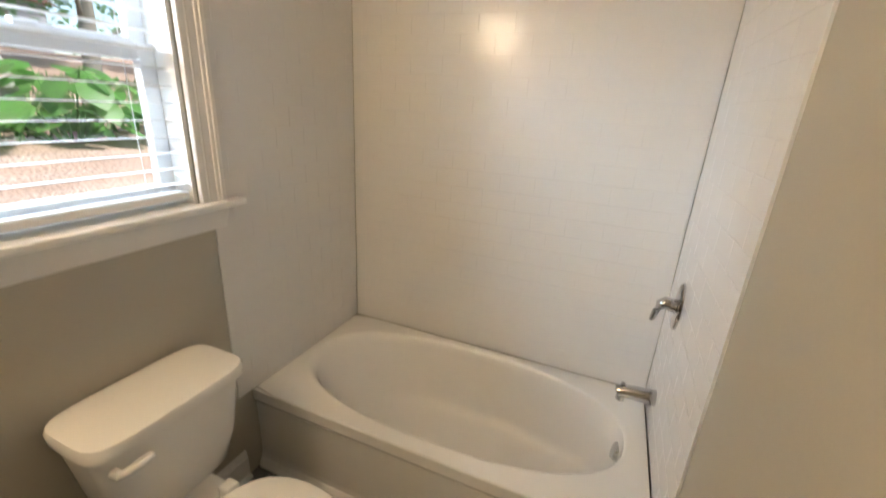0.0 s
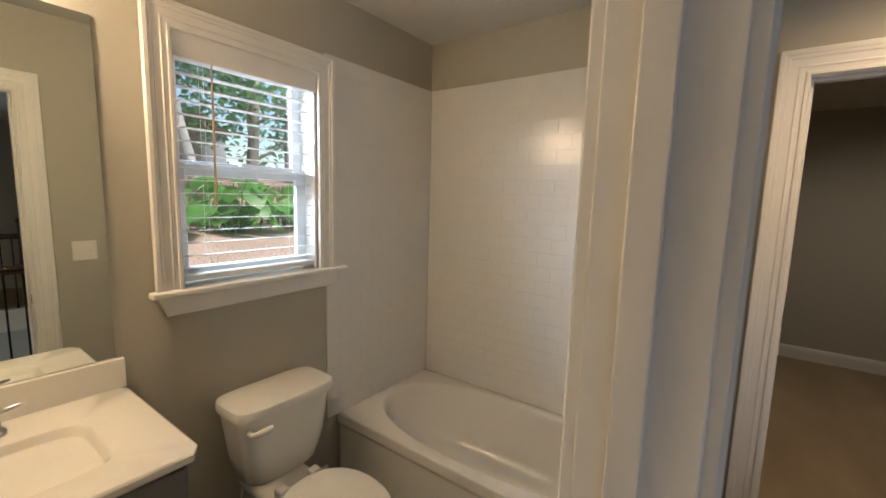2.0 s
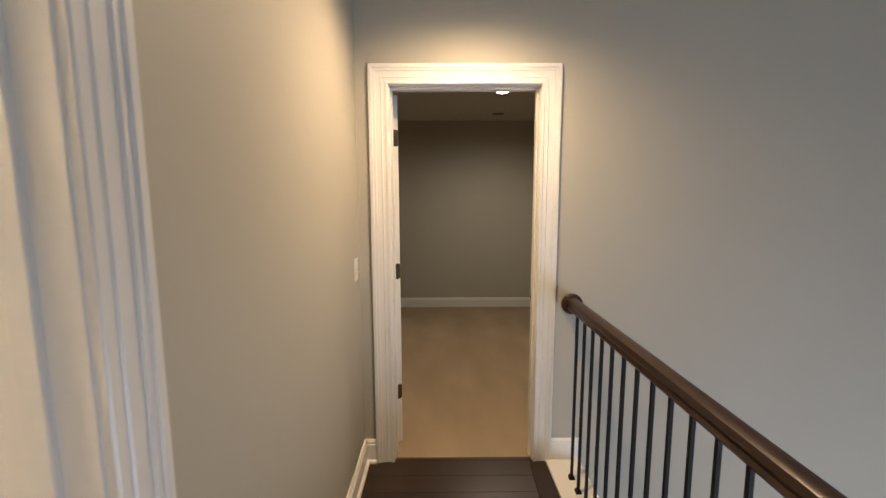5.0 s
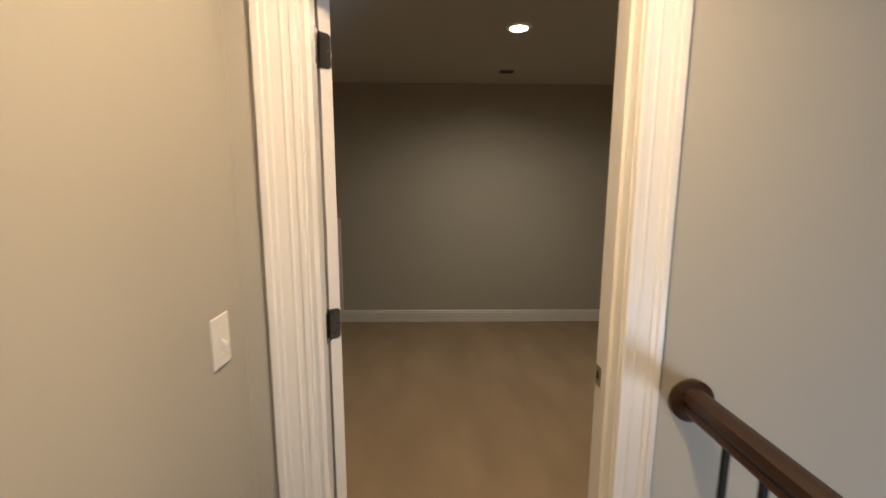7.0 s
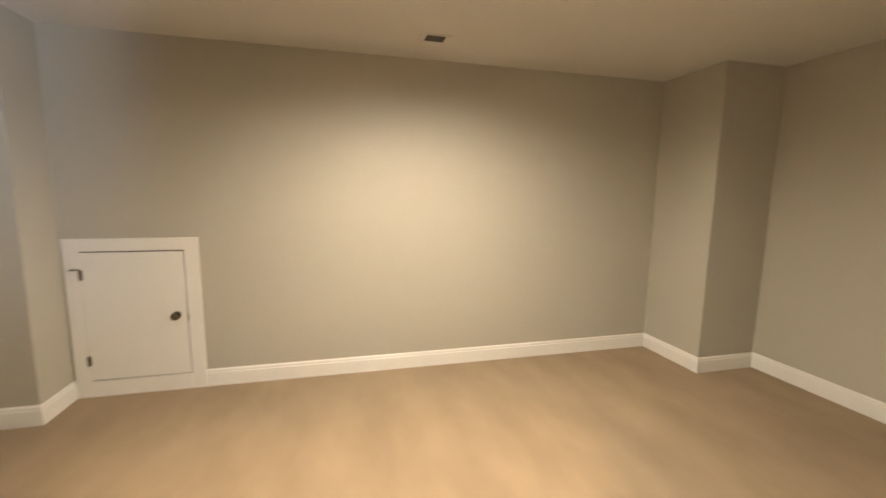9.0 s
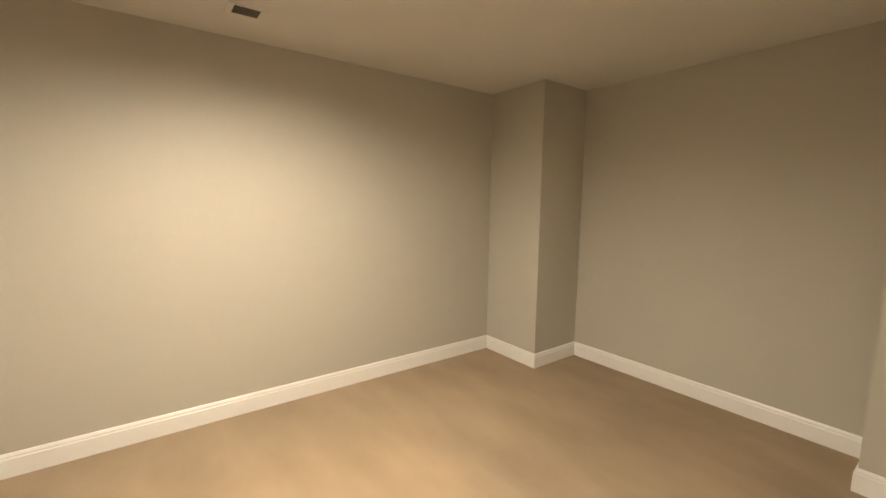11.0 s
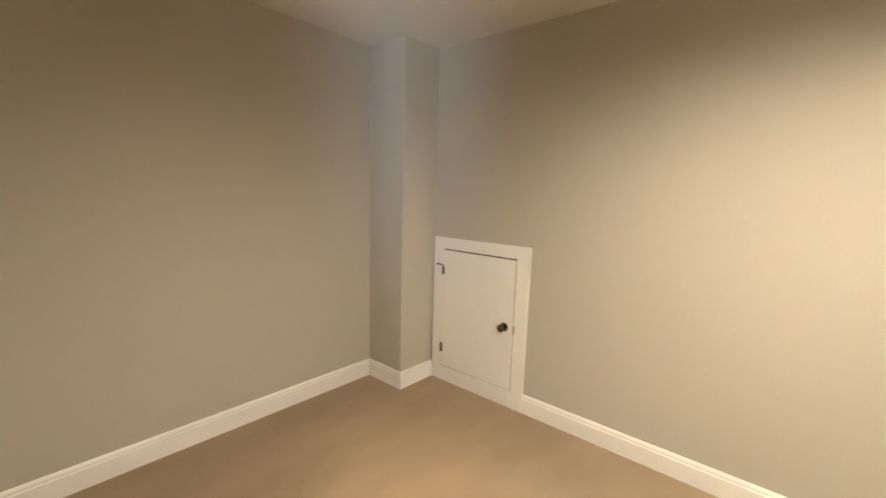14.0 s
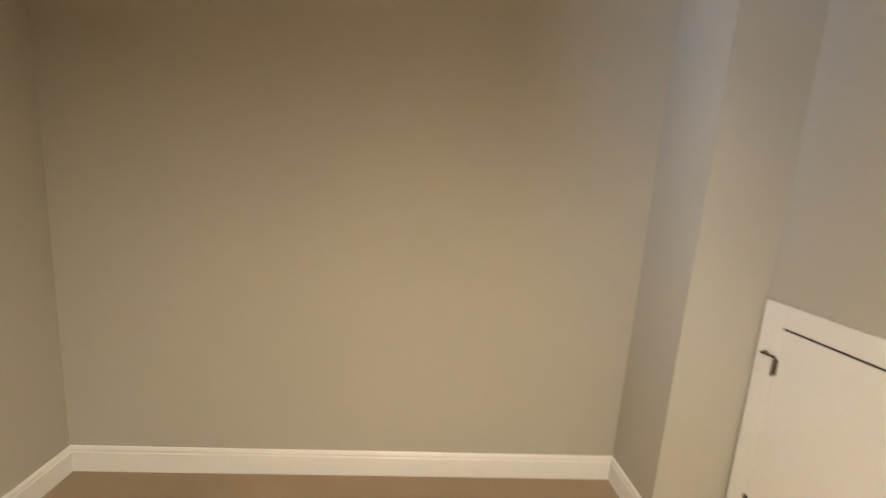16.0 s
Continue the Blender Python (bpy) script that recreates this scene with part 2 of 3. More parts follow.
structure("wall_chase_south", boxes((XL, Y0, 0, -.85, .255, H)), PAINT, "greige boxed-out wall beside the doorway", "wall")
structure("wall_chase_southeast", boxes((3.53, Y0, 0, XR, .655, H)), PAINT, "greige boxed-out corner by the door wall", "wall")
structure("wall_hall_back", boxes((-.12, HY - .12, LOW, 3.3, HY, 2.7), (4.7, HY - .12, LOW, HX, HY, 2.7), (3.3, HY - .12, LOW, 4.7, HY, -2.1), (3.3, HY - .12, -.3, 4.7, HY, 2.7)), PAINT, "greige painted wall behind the hall", "wall")
structure("wall_hall_right", boxes((HX, HY, LOW, HX + .12, Y0, 2.7)), PAINT, "greige painted wall past the stairwell", "wall")
structure("wall_stair_side", boxes((SX, HY, LOW, SX2 - .02, 0, -.03)), PAINT, "painted wall under the landing edge", "wall")

# ceilings and floors
structure("ceiling_bath", boxes((XW - .02, YN, H, XB, YB, H + .1)), CEIL, "white flat painted bathroom ceiling", "ceiling")
structure("ceiling_hall", boxes((0, HY, H, HX, 0, H + .1)), CEIL, "white flat painted hall ceiling", "ceiling")
structure("ceiling_room", boxes((XL, Y0, H, XR, YF, H + .1)), CEIL, "white flat painted ceiling with a recessed lamp", "ceiling")
structure("floor_room", boxes((XL, 0.022, -.10, XR, YF, 0.004)), CARPET, "beige cut-pile carpet, freshly vacuumed", "carpet")
bath_floor = structure("floor_bath", boxes((XW, YN, -.10, XB + .1, YB, -.004)), GROUT, "dark grey rectangular floor tiles with pale grout", "floor")
hall_floor = structure("floor_hall", boxes((0, HY, -.10, SX, 0, -.012), (XB + .1, BY0, -.10, 0, BY1, -.012), (DX0, 0, -.1, DX1, .022, -.012)), DARK, "dark stained hardwood planks", "floor")
structure("floor_stair_bottom", boxes((SX2, HY, LOW - .1, HX, 0, LOW)), CARPET, "carpet at the foot of the stairwell", "floor")
structure("floor_far_landing", boxes((4.1, HY, -.12, HX, 0, 0)), CARPET, "carpeted landing across the stairwell", "floor")


# ---- trim ----
def base_run(x0, y0, x1, y1, nx, ny, h=0.135, shoe=False, m0=0, m1=0):
    """A baseboard along a wall, with its moulded top; nx, ny points into the room; m0, m1: 1 runs round an outer corner, -1 meets an inner one."""
    prof = [(0, 0), (.015, 0), (.015, h - .030), (.011, h - .026), (.011, h - .014), (.006, h - .004), (.003, h), (0, h)]
    if shoe:
        prof = [(0, 0), (.030, 0), (.029, .008), (.024, .015), (.016, .018), (.015, .019)] + prof[2:]
    bm = bmesh.new()
    ln = math.hypot(x1 - x0, y1 - y0)
    dx, dy = (x1 - x0) / ln, (y1 - y0) / ln
    ends = [(x0, y0, -m0), (x1, y1, m1)]
    loft(bm, [[(ex + nx * a + dx * m * a, ey + ny * a + dy * m * a, b) for a, b in prof] for ex, ey, m in ends])
    return structure("baseboard", bm, TRIM, "white moulded baseboard along the wall", "baseboard")


base_run(-.507, YF, 3.37, YF, 0, -1, m1=-1)
base_run(XL, .255, XL, 2.985, 1, 0, m0=-1, m1=-1)
base_run(XL, 2.985, -1.345, 2.985, 0, -1, m0=-1, m1=1)
base_run(-1.345, 2.985, -1.345, YF - .018, 1, 0, m0=1)
base_run(3.37, YF, 3.37, 2.70, -1, 0, m0=-1, m1=1)
base_run(3.37, 2.70, XR, 2.70, 0, -1, m0=1, m1=-1)
base_run(XR, 2.70, XR, .655, -1, 0, m0=-1, m1=-1)
base_run(XR, .655, 3.53, .655, 0, 1, m0=-1, m1=1)
base_run(3.53, .655, 3.53, Y0, -1, 0, m0=1, m1=-1)
base_run(XL, .255, -.85, .255, 0, 1, m0=-1, m1=1)
base_run(-.85, .255, -.85, Y0, 1, 0, m0=1, m1=-1)
base_run(-.85, Y0, DX0 - .105, Y0, 0, 1, m0=-1)
base_run(DX1 + .105, Y0, 3.53, Y0, 0, 1, m1=-1)
base_run(0, 0, 0, BY1 + .105, 1, 0, shoe=True, m0=-1)
base_run(0, BY0 - .105, 0, HY, 1, 0, shoe=True)
base_run(0, 0, DX0 - .105, 0, 0, -1, shoe=True, m0=-1)
base_run(DX1 + .105, 0, SX2, 0, 0, -1)
base_run(XW, -1.735, XW, -.857, 1, 0, shoe=True)
base_run(XB, -.82, XB, BY1 + .105, -1, 0, shoe=True)
structure("trim_landing", boxes((SX, HY, -.03, SX2, 0, .012), (SX2 - .012, HY, -.26, SX2, 0, -.03), r=.004), TRIM, "white painted board under the balusters", "trim")
structure("trim_landing_far", boxes((3.98, HY, -.03, 4.10, 0, .012), (3.98, HY, -.26, 3.992, 0, -.03), r=.004), TRIM, "white painted edge of the far landing", "trim")


CASING = [(0, 0), (0, .014), (.003, .017), (.013, .017), (.016, .012), (.029, .012), (.032, .015), (.036, .015), (.039, .012), (.064, .013), (.067, .017), (.079, .017), (.082, .021), (.097, .021), (.10, .018), (.10, 0)]


def casing_leg(along, across, p0, p1, u, s, face, n, m0=0, m1=0, k=1.0):
    """One length of moulded casing. along, across: axes; p0..p1 its length, u the inner edge, s the side it grows to, n out of the wall, m0, m1: mitres."""
    rings = []
    for p, m in ((p0, -m0), (p1, m1)):
        ring = []
        for a, d in CASING:
            q = [0, 0, 0]
            q[along], q[across], q[3 - along - across] = p + m * a * k, u + s * a * k, face + n * d
            ring.append(tuple(q))
        rings.append(ring)
    return loft(bmesh.new(), rings)


def doorway(name, label, axis, a0, a1, h, f0, f1, swing, strike, d=.038):
    """Casing on both faces, jambs and stops of a door opening along axis (0: x, 1: y). f0, f1: the wall's faces; swing: the face that the door is on."""
    t = thing(name, label, "doorway", kind="structure")
    other = 1 - axis
    for face, n in ((f0, -1), (f1, 1)):
        for u, s in ((a0 - .004, -1), (a1 + .004, 1)):
            part("casing", casing_leg(2, axis, 0, h + .004, u, s, face, n, 0, 1), TRIM, t)
        part("casing", casing_leg(axis, 2, a0 - .004, a1 + .004, h + .004, 1, face, n, 1, 1), TRIM, t)
    def slab(u0, u1, v0, v1, z0, z1):
        lo, hi = [0, 0, z0], [0, 0, z1]
        lo[axis], hi[axis], lo[other], hi[other] = u0, u1, v0, v1
        return boxes((*lo, *hi), r=.002)
    part("jamb", slab(a0 - .02, a0, f0, f1, 0, h), TRIM, t)
    part("jamb", slab(a1, a1 + .02, f0, f1, 0, h), TRIM, t)
    part("head_jamb", slab(a0 - .02, a1 + .02, f0, f1, h, h + .02), TRIM, t)
    s0, s1 = (f0 + d, f0 + d + .035) if swing < 0 else (f1 - d - .035, f1 - d)
    part("stop", slab(a0, a0 + .013, s0, s1, 0, h), TRIM, t)
    part("stop", slab(a1 - .011, a1, s0, s1, 0, h), TRIM, t)
    part("stop", slab(a0 + .011, a1 - .011, s0, s1, h - .011, h), TRIM, t)
    v = f0 if swing < 0 else f1
    w = -swing
    p = part("strike_plate", slab(a1 - .0025, a1, v + w * .002, v + w * .034, strike - .029, strike + .029), NICKEL, t, "satin nickel strike plate")
    # no hole is cut: a dark block on the plate paints its shade
    part("strike_hole_shade", slab(a1 - .0035, a1 - .002, v + w * .010, v + w * .023, strike - .012, strike + .012), DARK, p)
    return t


doorway("door_frame_bath", "white moulded casing and jambs of the bathroom doorway", 1, BY0, BY1, DH, XB, 0, -1, .93)
doorway("door_frame_room", "white moulded casing and jambs of the room doorway", 0, DX0, DX1, DH, 0, Y0, 1, .93, d=.058)


def door_leaf():
    """The white room door, swung into the room, with three hinges and a knob."""
    t = thing("door_room", "white painted panel door standing open on nickel hinges", "door", pose(DX0 + .002, Y0 + .028, 0, 0, 0, 131))
    w = .755
    back = t.matrix_world.inverted()
    bm = boxes((.003, -.035, .012, w, 0, DH - .004), r=.002)
    leaf = part("leaf", bm, TRIM, t)
    for z0, z1 in ((.22, .92), (1.06, 1.90)):
        for x0, x1 in ((.11, .35), (.41, .65)):
            for ya, yb in ((-.038, -.034), (-.001, .003)):
                part("panel", boxes((x0, ya, z0, x1, yb, z1), r=.0018), TRIM, leaf)
    for z in (.335, 1.07, 1.825):
        h = bmesh.new()
        plate = []
        for k in range(7):
            q = math.pi / 2 * k / 6
            plate.append((-.020 - .012 * math.sin(q), z + .033 + .012 * math.cos(q)))
        plate += [(y, 2 * z - zz) for y, zz in plate[::-1]] + [(.004, z - .045), (.004, z + .045)]
        loft(h, [[(x, y, zz) for y, zz in plate] for x in (.0004, .0032)])
        tube(h, [(-.002, .008, z - .047), (-.002, .008, z + .047)], .0065, 10)
        fixed = boxes((DX0 - .0005, Y0 - .033, z - .045, DX0 + .0022, Y0 + .012, z + .045))
        box(fixed, DX0 - .012, Y0 + .012, z - .045, DX0 + .0022, Y0 + .026, z + .045, r=.004)
        fixed.transform(back)
        part("jamb_hinge_leaf", fixed, AGED, t, "aged nickel hinge leaf on the jamb")
        hinge = part("hinge", h, AGED, t, "aged nickel butt hinge")
        for k, dz in ((-.010, -.03), (-.024, 0), (-.010, .03)):
            s = bmesh.new()
            tube(s, [(-.0003, k, z + dz), (.001, k, z + dz)], .0035, 8)
            part("screw", s, BRONZE, hinge)
    for side in (1, -1):
        k = bmesh.new()
        y = 0 if side > 0 else -.035
        tube(k, [(w - .06, y, .93), (w - .06, y + side * .008, .93), (w - .06, y + side * .012, .93), (w - .06, y + side * .035, .93), (w - .06, y + side * .045, .93), (w - .06, y + side * .062, .93), (w - .06, y + side * .066, .93)], [.032, .031, .012, .012, .024, .026, .012], 20)
        part("knob", k, NICKEL, t, "satin nickel knob", smooth=True)
    return t


door_leaf()


# ---- bathroom: window, blind ----
def window():
    t = thing("window_1", "white double-hung window with moulded casing and deep stool", "window", kind="structure")
    for u, s in ((WY0, -1), (WY1, 1)):
        part("casing", casing_leg(2, 1, WZ0, WZ1 - .014, u, s, XW + .0085, 1, 0, 1, .88), TRIM, t)
    part("casing", casing_leg(1, 2, WY0, WY1, WZ1 - .014, 1, XW + .0085, 1, 1, 1, .88), TRIM, t)
    part("window_sill", boxes((XW - .148, WY0 + .001, WZ0 - .0215, XW + .01, WY1 - .001, WZ0 - .001), (XW + .0, WY0 - .108, WZ0 - .022, XW + .050, WY1 + .150, WZ0), r=.006), TRIM, t)
    ap = bmesh.new()
    ya, yb = WY0 - .085, WY1 + .105
    loft(ap, [[(XW + d, ya + (.03 if z < 0 else 0), WZ0 - .022 + z), (XW + d, yb - (.02 if z < 0 else 0), WZ0 - .022 + z), (XW, yb - (.02 if z < 0 else 0), WZ0 - .022 + z), (XW, ya + (.03 if z < 0 else 0), WZ0 - .022 + z)] for z, d in ((-.075, .012), (-.07, .016), (0, .018))])
    part("apron", ap, TRIM, t)
    part("jamb_lining", boxes((XW - .15, WY0 - .001, WZ0, XW, WY0 + .012, WZ1), (XW - .15, WY1 - .012, WZ0, XW, WY1 + .001, WZ1), (XW - .15, WY0, WZ1 - .012, XW, WY1, WZ1 + .001)), TRIM, t)
    y0, y1 = WY0 + .012, WY1 - .012
    zm = 1.645
    for nm, z0, z1, x in (("upper_sash", zm - .02, WZ1 - .012, XW - .135), ("lower_sash", WZ0 + .004, zm + .025, XW - .105)):
        f = bmesh.new()
        s = .048
        box(f, x, y0, z0, x + .03, y0 + s, z1, r=.004), box(f, x, y1 - s, z0, x + .03, y1, z1, r=.004)
        box(f, x, y0 + s, z1 - s, x + .03, y1 - s, z1, r=.004), box(f, x, y0 + s, z0, x + .03, y1 - s, z0 + s + .01, r=.004)
        sash = part(nm, f, VINYL, t, "white vinyl sash")
        g = part("pane", boxes((x + .012, y0 + s, z0 + s, x + .016, y1 - s, z1 - s)), GLASS, sash, "clear window glass")
        g.visible_shadow = False
    part("lock", boxes((XW - .10, -1.23, zm + .025, XW - .075, -1.18, zm + .04), r=.004), VINYL, t)
    return t


window()


def blind():
    t = thing("window_blind", "white horizontal slat blind, lowered with slats open", "blind")
    y0, y1 = WY0 + .016, WY1 - .016
    xc = XW - .035
    part("valance", boxes((XW - .004, WY0 + .002, 2.030, XW + .012, WY1 - .002, 2.125), r=.003), SLAT, t)
    part("headrail", boxes((xc - .025, y0, 2.06, xc + .025, y1, 2.11), r=.003), SLAT, t)
    n = 17
    for k in range(n):
        z = 1.270 + k * (2.035 - 1.270) / (n - 1)
        bm = bmesh.new()
        pts = [(-.018, -.0005), (-.009, .0005), (0, .0009), (.009, .0005), (.018, -.0005)]
        ring = [(a, b + .0009) for a, b in pts] + [(a, b - .0009) for a, b in pts[::-1]]
        loft(bm, [[(xc + a, y, z + b + .04 * a) for a, b in ring] for y in (y0, y1)])
        part("slat", bm, SLAT, t)
    part("bottom_rail", boxes((xc - .025, y0, 1.222, xc + .025, y1, 1.245), r=.004), SLAT, t)
    for y in (y0 + .10, y1 - .10):
        for dx in (-.0195, .0195):
            b = bmesh.new()
            tube(b, [(xc + dx, y, 1.24), (xc + dx, y, 2.07)], .0008, 6)
            part("ladder_cord", b, SLAT, t)
    b = bmesh.new()
    tube(b, [(XW + .006, -1.372, 2.03), (XW + .008, -1.374, 1.9), (XW + .008, -1.376, 1.52), (XW + .008, -1.376, 1.505)], [.003, .0045, .0048, .003], 8)
    part("wand", b, WANDM, t, "tan tilt wand", smooth=True)


blind()


# ---- bathroom: tub, surround, fittings ----
def bathtub():
    t = thing("bathtub", "glossy white oval alcove bathtub, empty and clean", "bathtub")
    x0, x1, y0, y1, z = XW + .004, XB - .008, -.788, YB - .010, .40
    cx, cy, a, b = (x0 + x1) / 2 - .020, -.405, .695, .318
    n = 72
    def rect(inset, zz):
        out = []
        for p in oval(0, 0, 0, 1, 1, n, 2.0):
            m = max(abs(p[0]) / ((x1 - x0) / 2 - inset), abs(p[1]) / ((y1 - y0) / 2 - inset))
            out.append(((x0 + x1) / 2 + p[0] / m, (y0 + y1) / 2 + p[1] / m, zz))
        return out
    bm = bmesh.new()
    rings = [rect(0, z - .035), rect(0, z - .010), rect(.004, z - .002), rect(.012, z)]
    for da, dz in ((.014, .001), (.004, 0), (-.003, -.004), (-.010, -.014), (-.018, -.04), (-.032, -.12), (-.050, -.22), (-.072, -.29), (-.10, -.328), (-.14, -.346), (-.20, -.352)):
        rings.append(oval(cx + (-da * 1.05 if da < 0 else 0), cy, z + dz, a + da * (1.25 if da < 0 else 1), b + da * .8, n, 2.35))
    loft(bm, rings, cap0=False)
    part("basin", bm, ACRYLIC, t, smooth=True)
    ap = bmesh.new()
    prof = [(-.0, z - .004), (-.001, z - .05), (.012, z - .075), (.014, .06), (.006, .03), (.004, 0), (.06, 0), (.06, z - .02)]
    loft(ap, [[(x, y0 + d, zz) for d, zz in prof] for x in (x0, x1)])
    part("apron", ap, ACRYLIC, t)
    b = bmesh.new()
    tube(b, [(-.205, -.352, .303), (-.232, -.352, .305), (-.240, -.352, .307), (-.243, -.352, .308)], [.036, .036, .031, .010], 24)
    part("overflow_plate", b, CHROME, t, "chrome overflow cover", smooth=True)
    b = bmesh.new()
    tube(b, [(-.45, cy, .046), (-.45, cy, .053), (-.45, cy, .056)], [.035, .034, .015], 24)
    part("drain", b, CHROME, t, "chrome drain", smooth=True)
    q = bmesh.new()
    loft(q, [[(x, y0 + d, zz) for d, zz in ((.004, 0), (-.018, 0), (-.017, .012), (-.012, .030), (.0, .046), (.004, .046))] for x in (x0 + .01, x1)])
    structure("trim_tub_base", q, TRIM, "white quarter-round moulding along the tub", "trim")


bathtub()


def faucet_trim():
    y = -.289
    t = thing("tub_valve", "chrome oval shower valve with a lever", "faucet")
    b = bmesh.new()
    rings = [[(XB - .008 - d, y + r * .55 * math.cos(q), .93 + r * math.sin(q)) for q in [2 * math.pi * k / 32 for k in range(32)]] for d, r in ((0, .088), (.006, .088), (.012, .080), (.014, .05))]
    part("escutcheon", loft(b, rings), CHROME, t, smooth=True)
    b = bmesh.new()
    tube(b, [(XB - 0.020, y, .93), (XB - 0.036, y, .932), (XB - 0.054, y, .935), (XB - 0.068, y, .925), (XB - 0.078, y - .002, .900), (XB - 0.085, y - .004, .868), (XB - 0.088, y - .004, .862)], [.026, .024, .023, .019, .012, .009, .005], 16)
    part("lever", b, CHROME, t, smooth=True)
    t = thing("tub_spout", "chrome tub spout with a diverter", "faucet")
    b = bmesh.new()
    tube(b, [(XB - .008, y, .545), (XB - .03, y, .545), (XB - .09, y, .542), (XB - .125, y, .538), (XB - .140, y, .533), (XB - .145, y, .530)], [.031, .030, .027, .026, .023, .010], 20)
    part("body", b, CHROME, t, smooth=True)
    part("outlet", tube(bmesh.new(), [(XB - .125, y, .535), (XB - .125, y, .500)], .017, 16), CHROME, t, smooth=True)
    part("diverter", tube(bmesh.new(), [(XB - .125, y, .55), (XB - .125, y, .575), (XB - .125, y, .578)], [.006, .008, .004], 12), CHROME, t, smooth=True)
    t = thing("shower_head", "chrome shower head on a bent arm", "shower")
    zs = SHZ
    part("flange", tube(bmesh.new(), [(XB - .006, y, zs), (XB - .012, y, zs), (XB - .022, y, zs)], [.034, .033, .014], 24), CHROME, t, smooth=True)
    part("arm", tube(bmesh.new(), [(XB - 0.010, y, zs), (XB - 0.036, y, zs + .002), (XB - 0.065, y, zs - .012), (XB - 0.090, y, zs - .042), (XB - 0.104, y, zs - .066)], .0105, 12), CHROME, t, smooth=True)
    part("head", tube(bmesh.new(), [(XB - 0.099, y, zs - .056), (XB - 0.108, y, zs - .072), (XB - 0.115, y, zs - .086), (XB - 0.128, y, zs - .110), (XB - 0.137, y, zs - .127), (XB - 0.139, y, zs - .131)], [.013, .018, .017, .034, .040, .036], 24), CHROME, t, smooth=True)
    part("face", tube(bmesh.new(), [(XB - 0.138, y, zs - .130), (XB - 0.140, y, zs - .134)], .033, 24), VENTM, t, smooth=True)


SHZ = 2.19
faucet_trim()


# ---- bathroom: toilet, vanity, mirror ----
def toilet():
    t = thing("toilet", "white two-piece toilet with the lid closed", "toilet")
    cy = -1.245
    ty = -1.212
    def rr(x0, x1, hw, z, r=6.0):
        return oval((x0 + x1) / 2, ty, z, (x1 - x0) / 2, hw, 48, r)
    bm = bmesh.new()
    loft(bm, [rr(-1.615, -1.455, .135, .375, 3), rr(-1.625, -1.440, .165, .40, 4), rr(-1.632, -1.425, .187, .50, 5), rr(-1.638, -1.415, .212, .695, 6)])
    part("tank", bm, CHINA, t, smooth=True)
    bm = bmesh.new()
    loft(bm, [rr(-1.640, -1.405, .216, .695, 5), rr(-1.645, -1.392, .226, .703, 5), rr(-1.645, -1.390, .228, .728, 5), rr(-1.643, -1.396, .222, .740, 5), rr(-1.63, -1.415, .20, .744, 5)])
    part("tank_lid", bm, CHINA, t, smooth=True)
    bm = bmesh.new()
    tube(bm, [(-1.418, ty - .182, .656), (-1.395, ty - .182, .656), (-1.390, ty - .170, .656), (-1.387, ty - .135, .658), (-1.388, ty - .110, .659), (-1.391, ty - .102, .659)], [.012, .012, .011, .013, .011, .004], 12)
    part("flush_lever", bm, CHINA, t, "white flush lever", smooth=True)
    bm = bmesh.new()
    loft(bm, [oval(-1.20, cy, 0, .235, .105, 48, 3), oval(-1.20, cy, .03, .235, .105, 48, 3), oval(-1.19, cy, .07, .205, .088, 48, 2.6), oval(-1.17, cy, .16, .20, .088, 48, 2.4), oval(-1.15, cy, .24, .215, .115, 48, 2.3), oval(-1.115, cy, .31, .235, .155, 48, 2.2), oval(-1.105, cy, .36, .240, .178, 48, 2.2), oval(-1.105, cy, .392, .240, .180, 48, 2.2)])
    box(bm, -1.60, cy - .115, .33, -1.28, cy + .115, .385, r=.02, seg=3)
    part("bowl", bm, CHINA, t, smooth=True)
    def ring(f, z):
        out = []
        for k in range(56):
            q = 2 * math.pi * k / 56
            c, s = math.cos(q), math.sin(q)
            ax = .232 if c > 0 else .222
            pw = 2.0 if c > 0 else 2.3
            out.append((-1.095 + f * ax * math.copysign(abs(c) ** (2 / pw), c), cy + f * .187 * math.copysign(abs(s) ** (2 / pw), s), z))
        return out
    part("seat", loft(bmesh.new(), [ring(.985, .394), ring(1.0, .399), ring(1.0, .408), ring(.985, .413)]), CHINA, t, smooth=True)
    part("lid", loft(bmesh.new(), [ring(.965, .416), ring(.982, .419), ring(.982, .427), ring(.965, .433), ring(.90, .4365), ring(.6, .438)]), CHINA, t, smooth=True)
    for s in (-1, 1):
        part("seat_hinge", boxes((-1.355, cy + s * .075 - .022, .386, -1.31, cy + s * .075 + .022, .430), r=.008), CHINA, t)
        part("bolt_cap", tube(bmesh.new(), [(-1.24, cy + s * .113, 0), (-1.24, cy + s * .113, .02), (-1.24, cy + s * .113, .028)], [.016, .015, .006], 12), CHINA, t, smooth=True)
    s = thing("supply_valve", "chrome shut-off valve with a braided supply line", "valve")
    part("riser", tube(bmesh.new(), [(-1.56, -1.37, -.004), (-1.56, -1.37, .15)], .008, 10), CHROME, s)
    part("flange", tube(bmesh.new(), [(-1.56, -1.37, -.004), (-1.56, -1.37, .004), (-1.56, -1.37, .012)], [.030, .028, .010], 20), CHROME, s, smooth=True)
    part("valve_body", tube(bmesh.new(), [(-1.56, -1.37, .13), (-1.56, -1.37, .17)], .014, 12), CHROME, s)
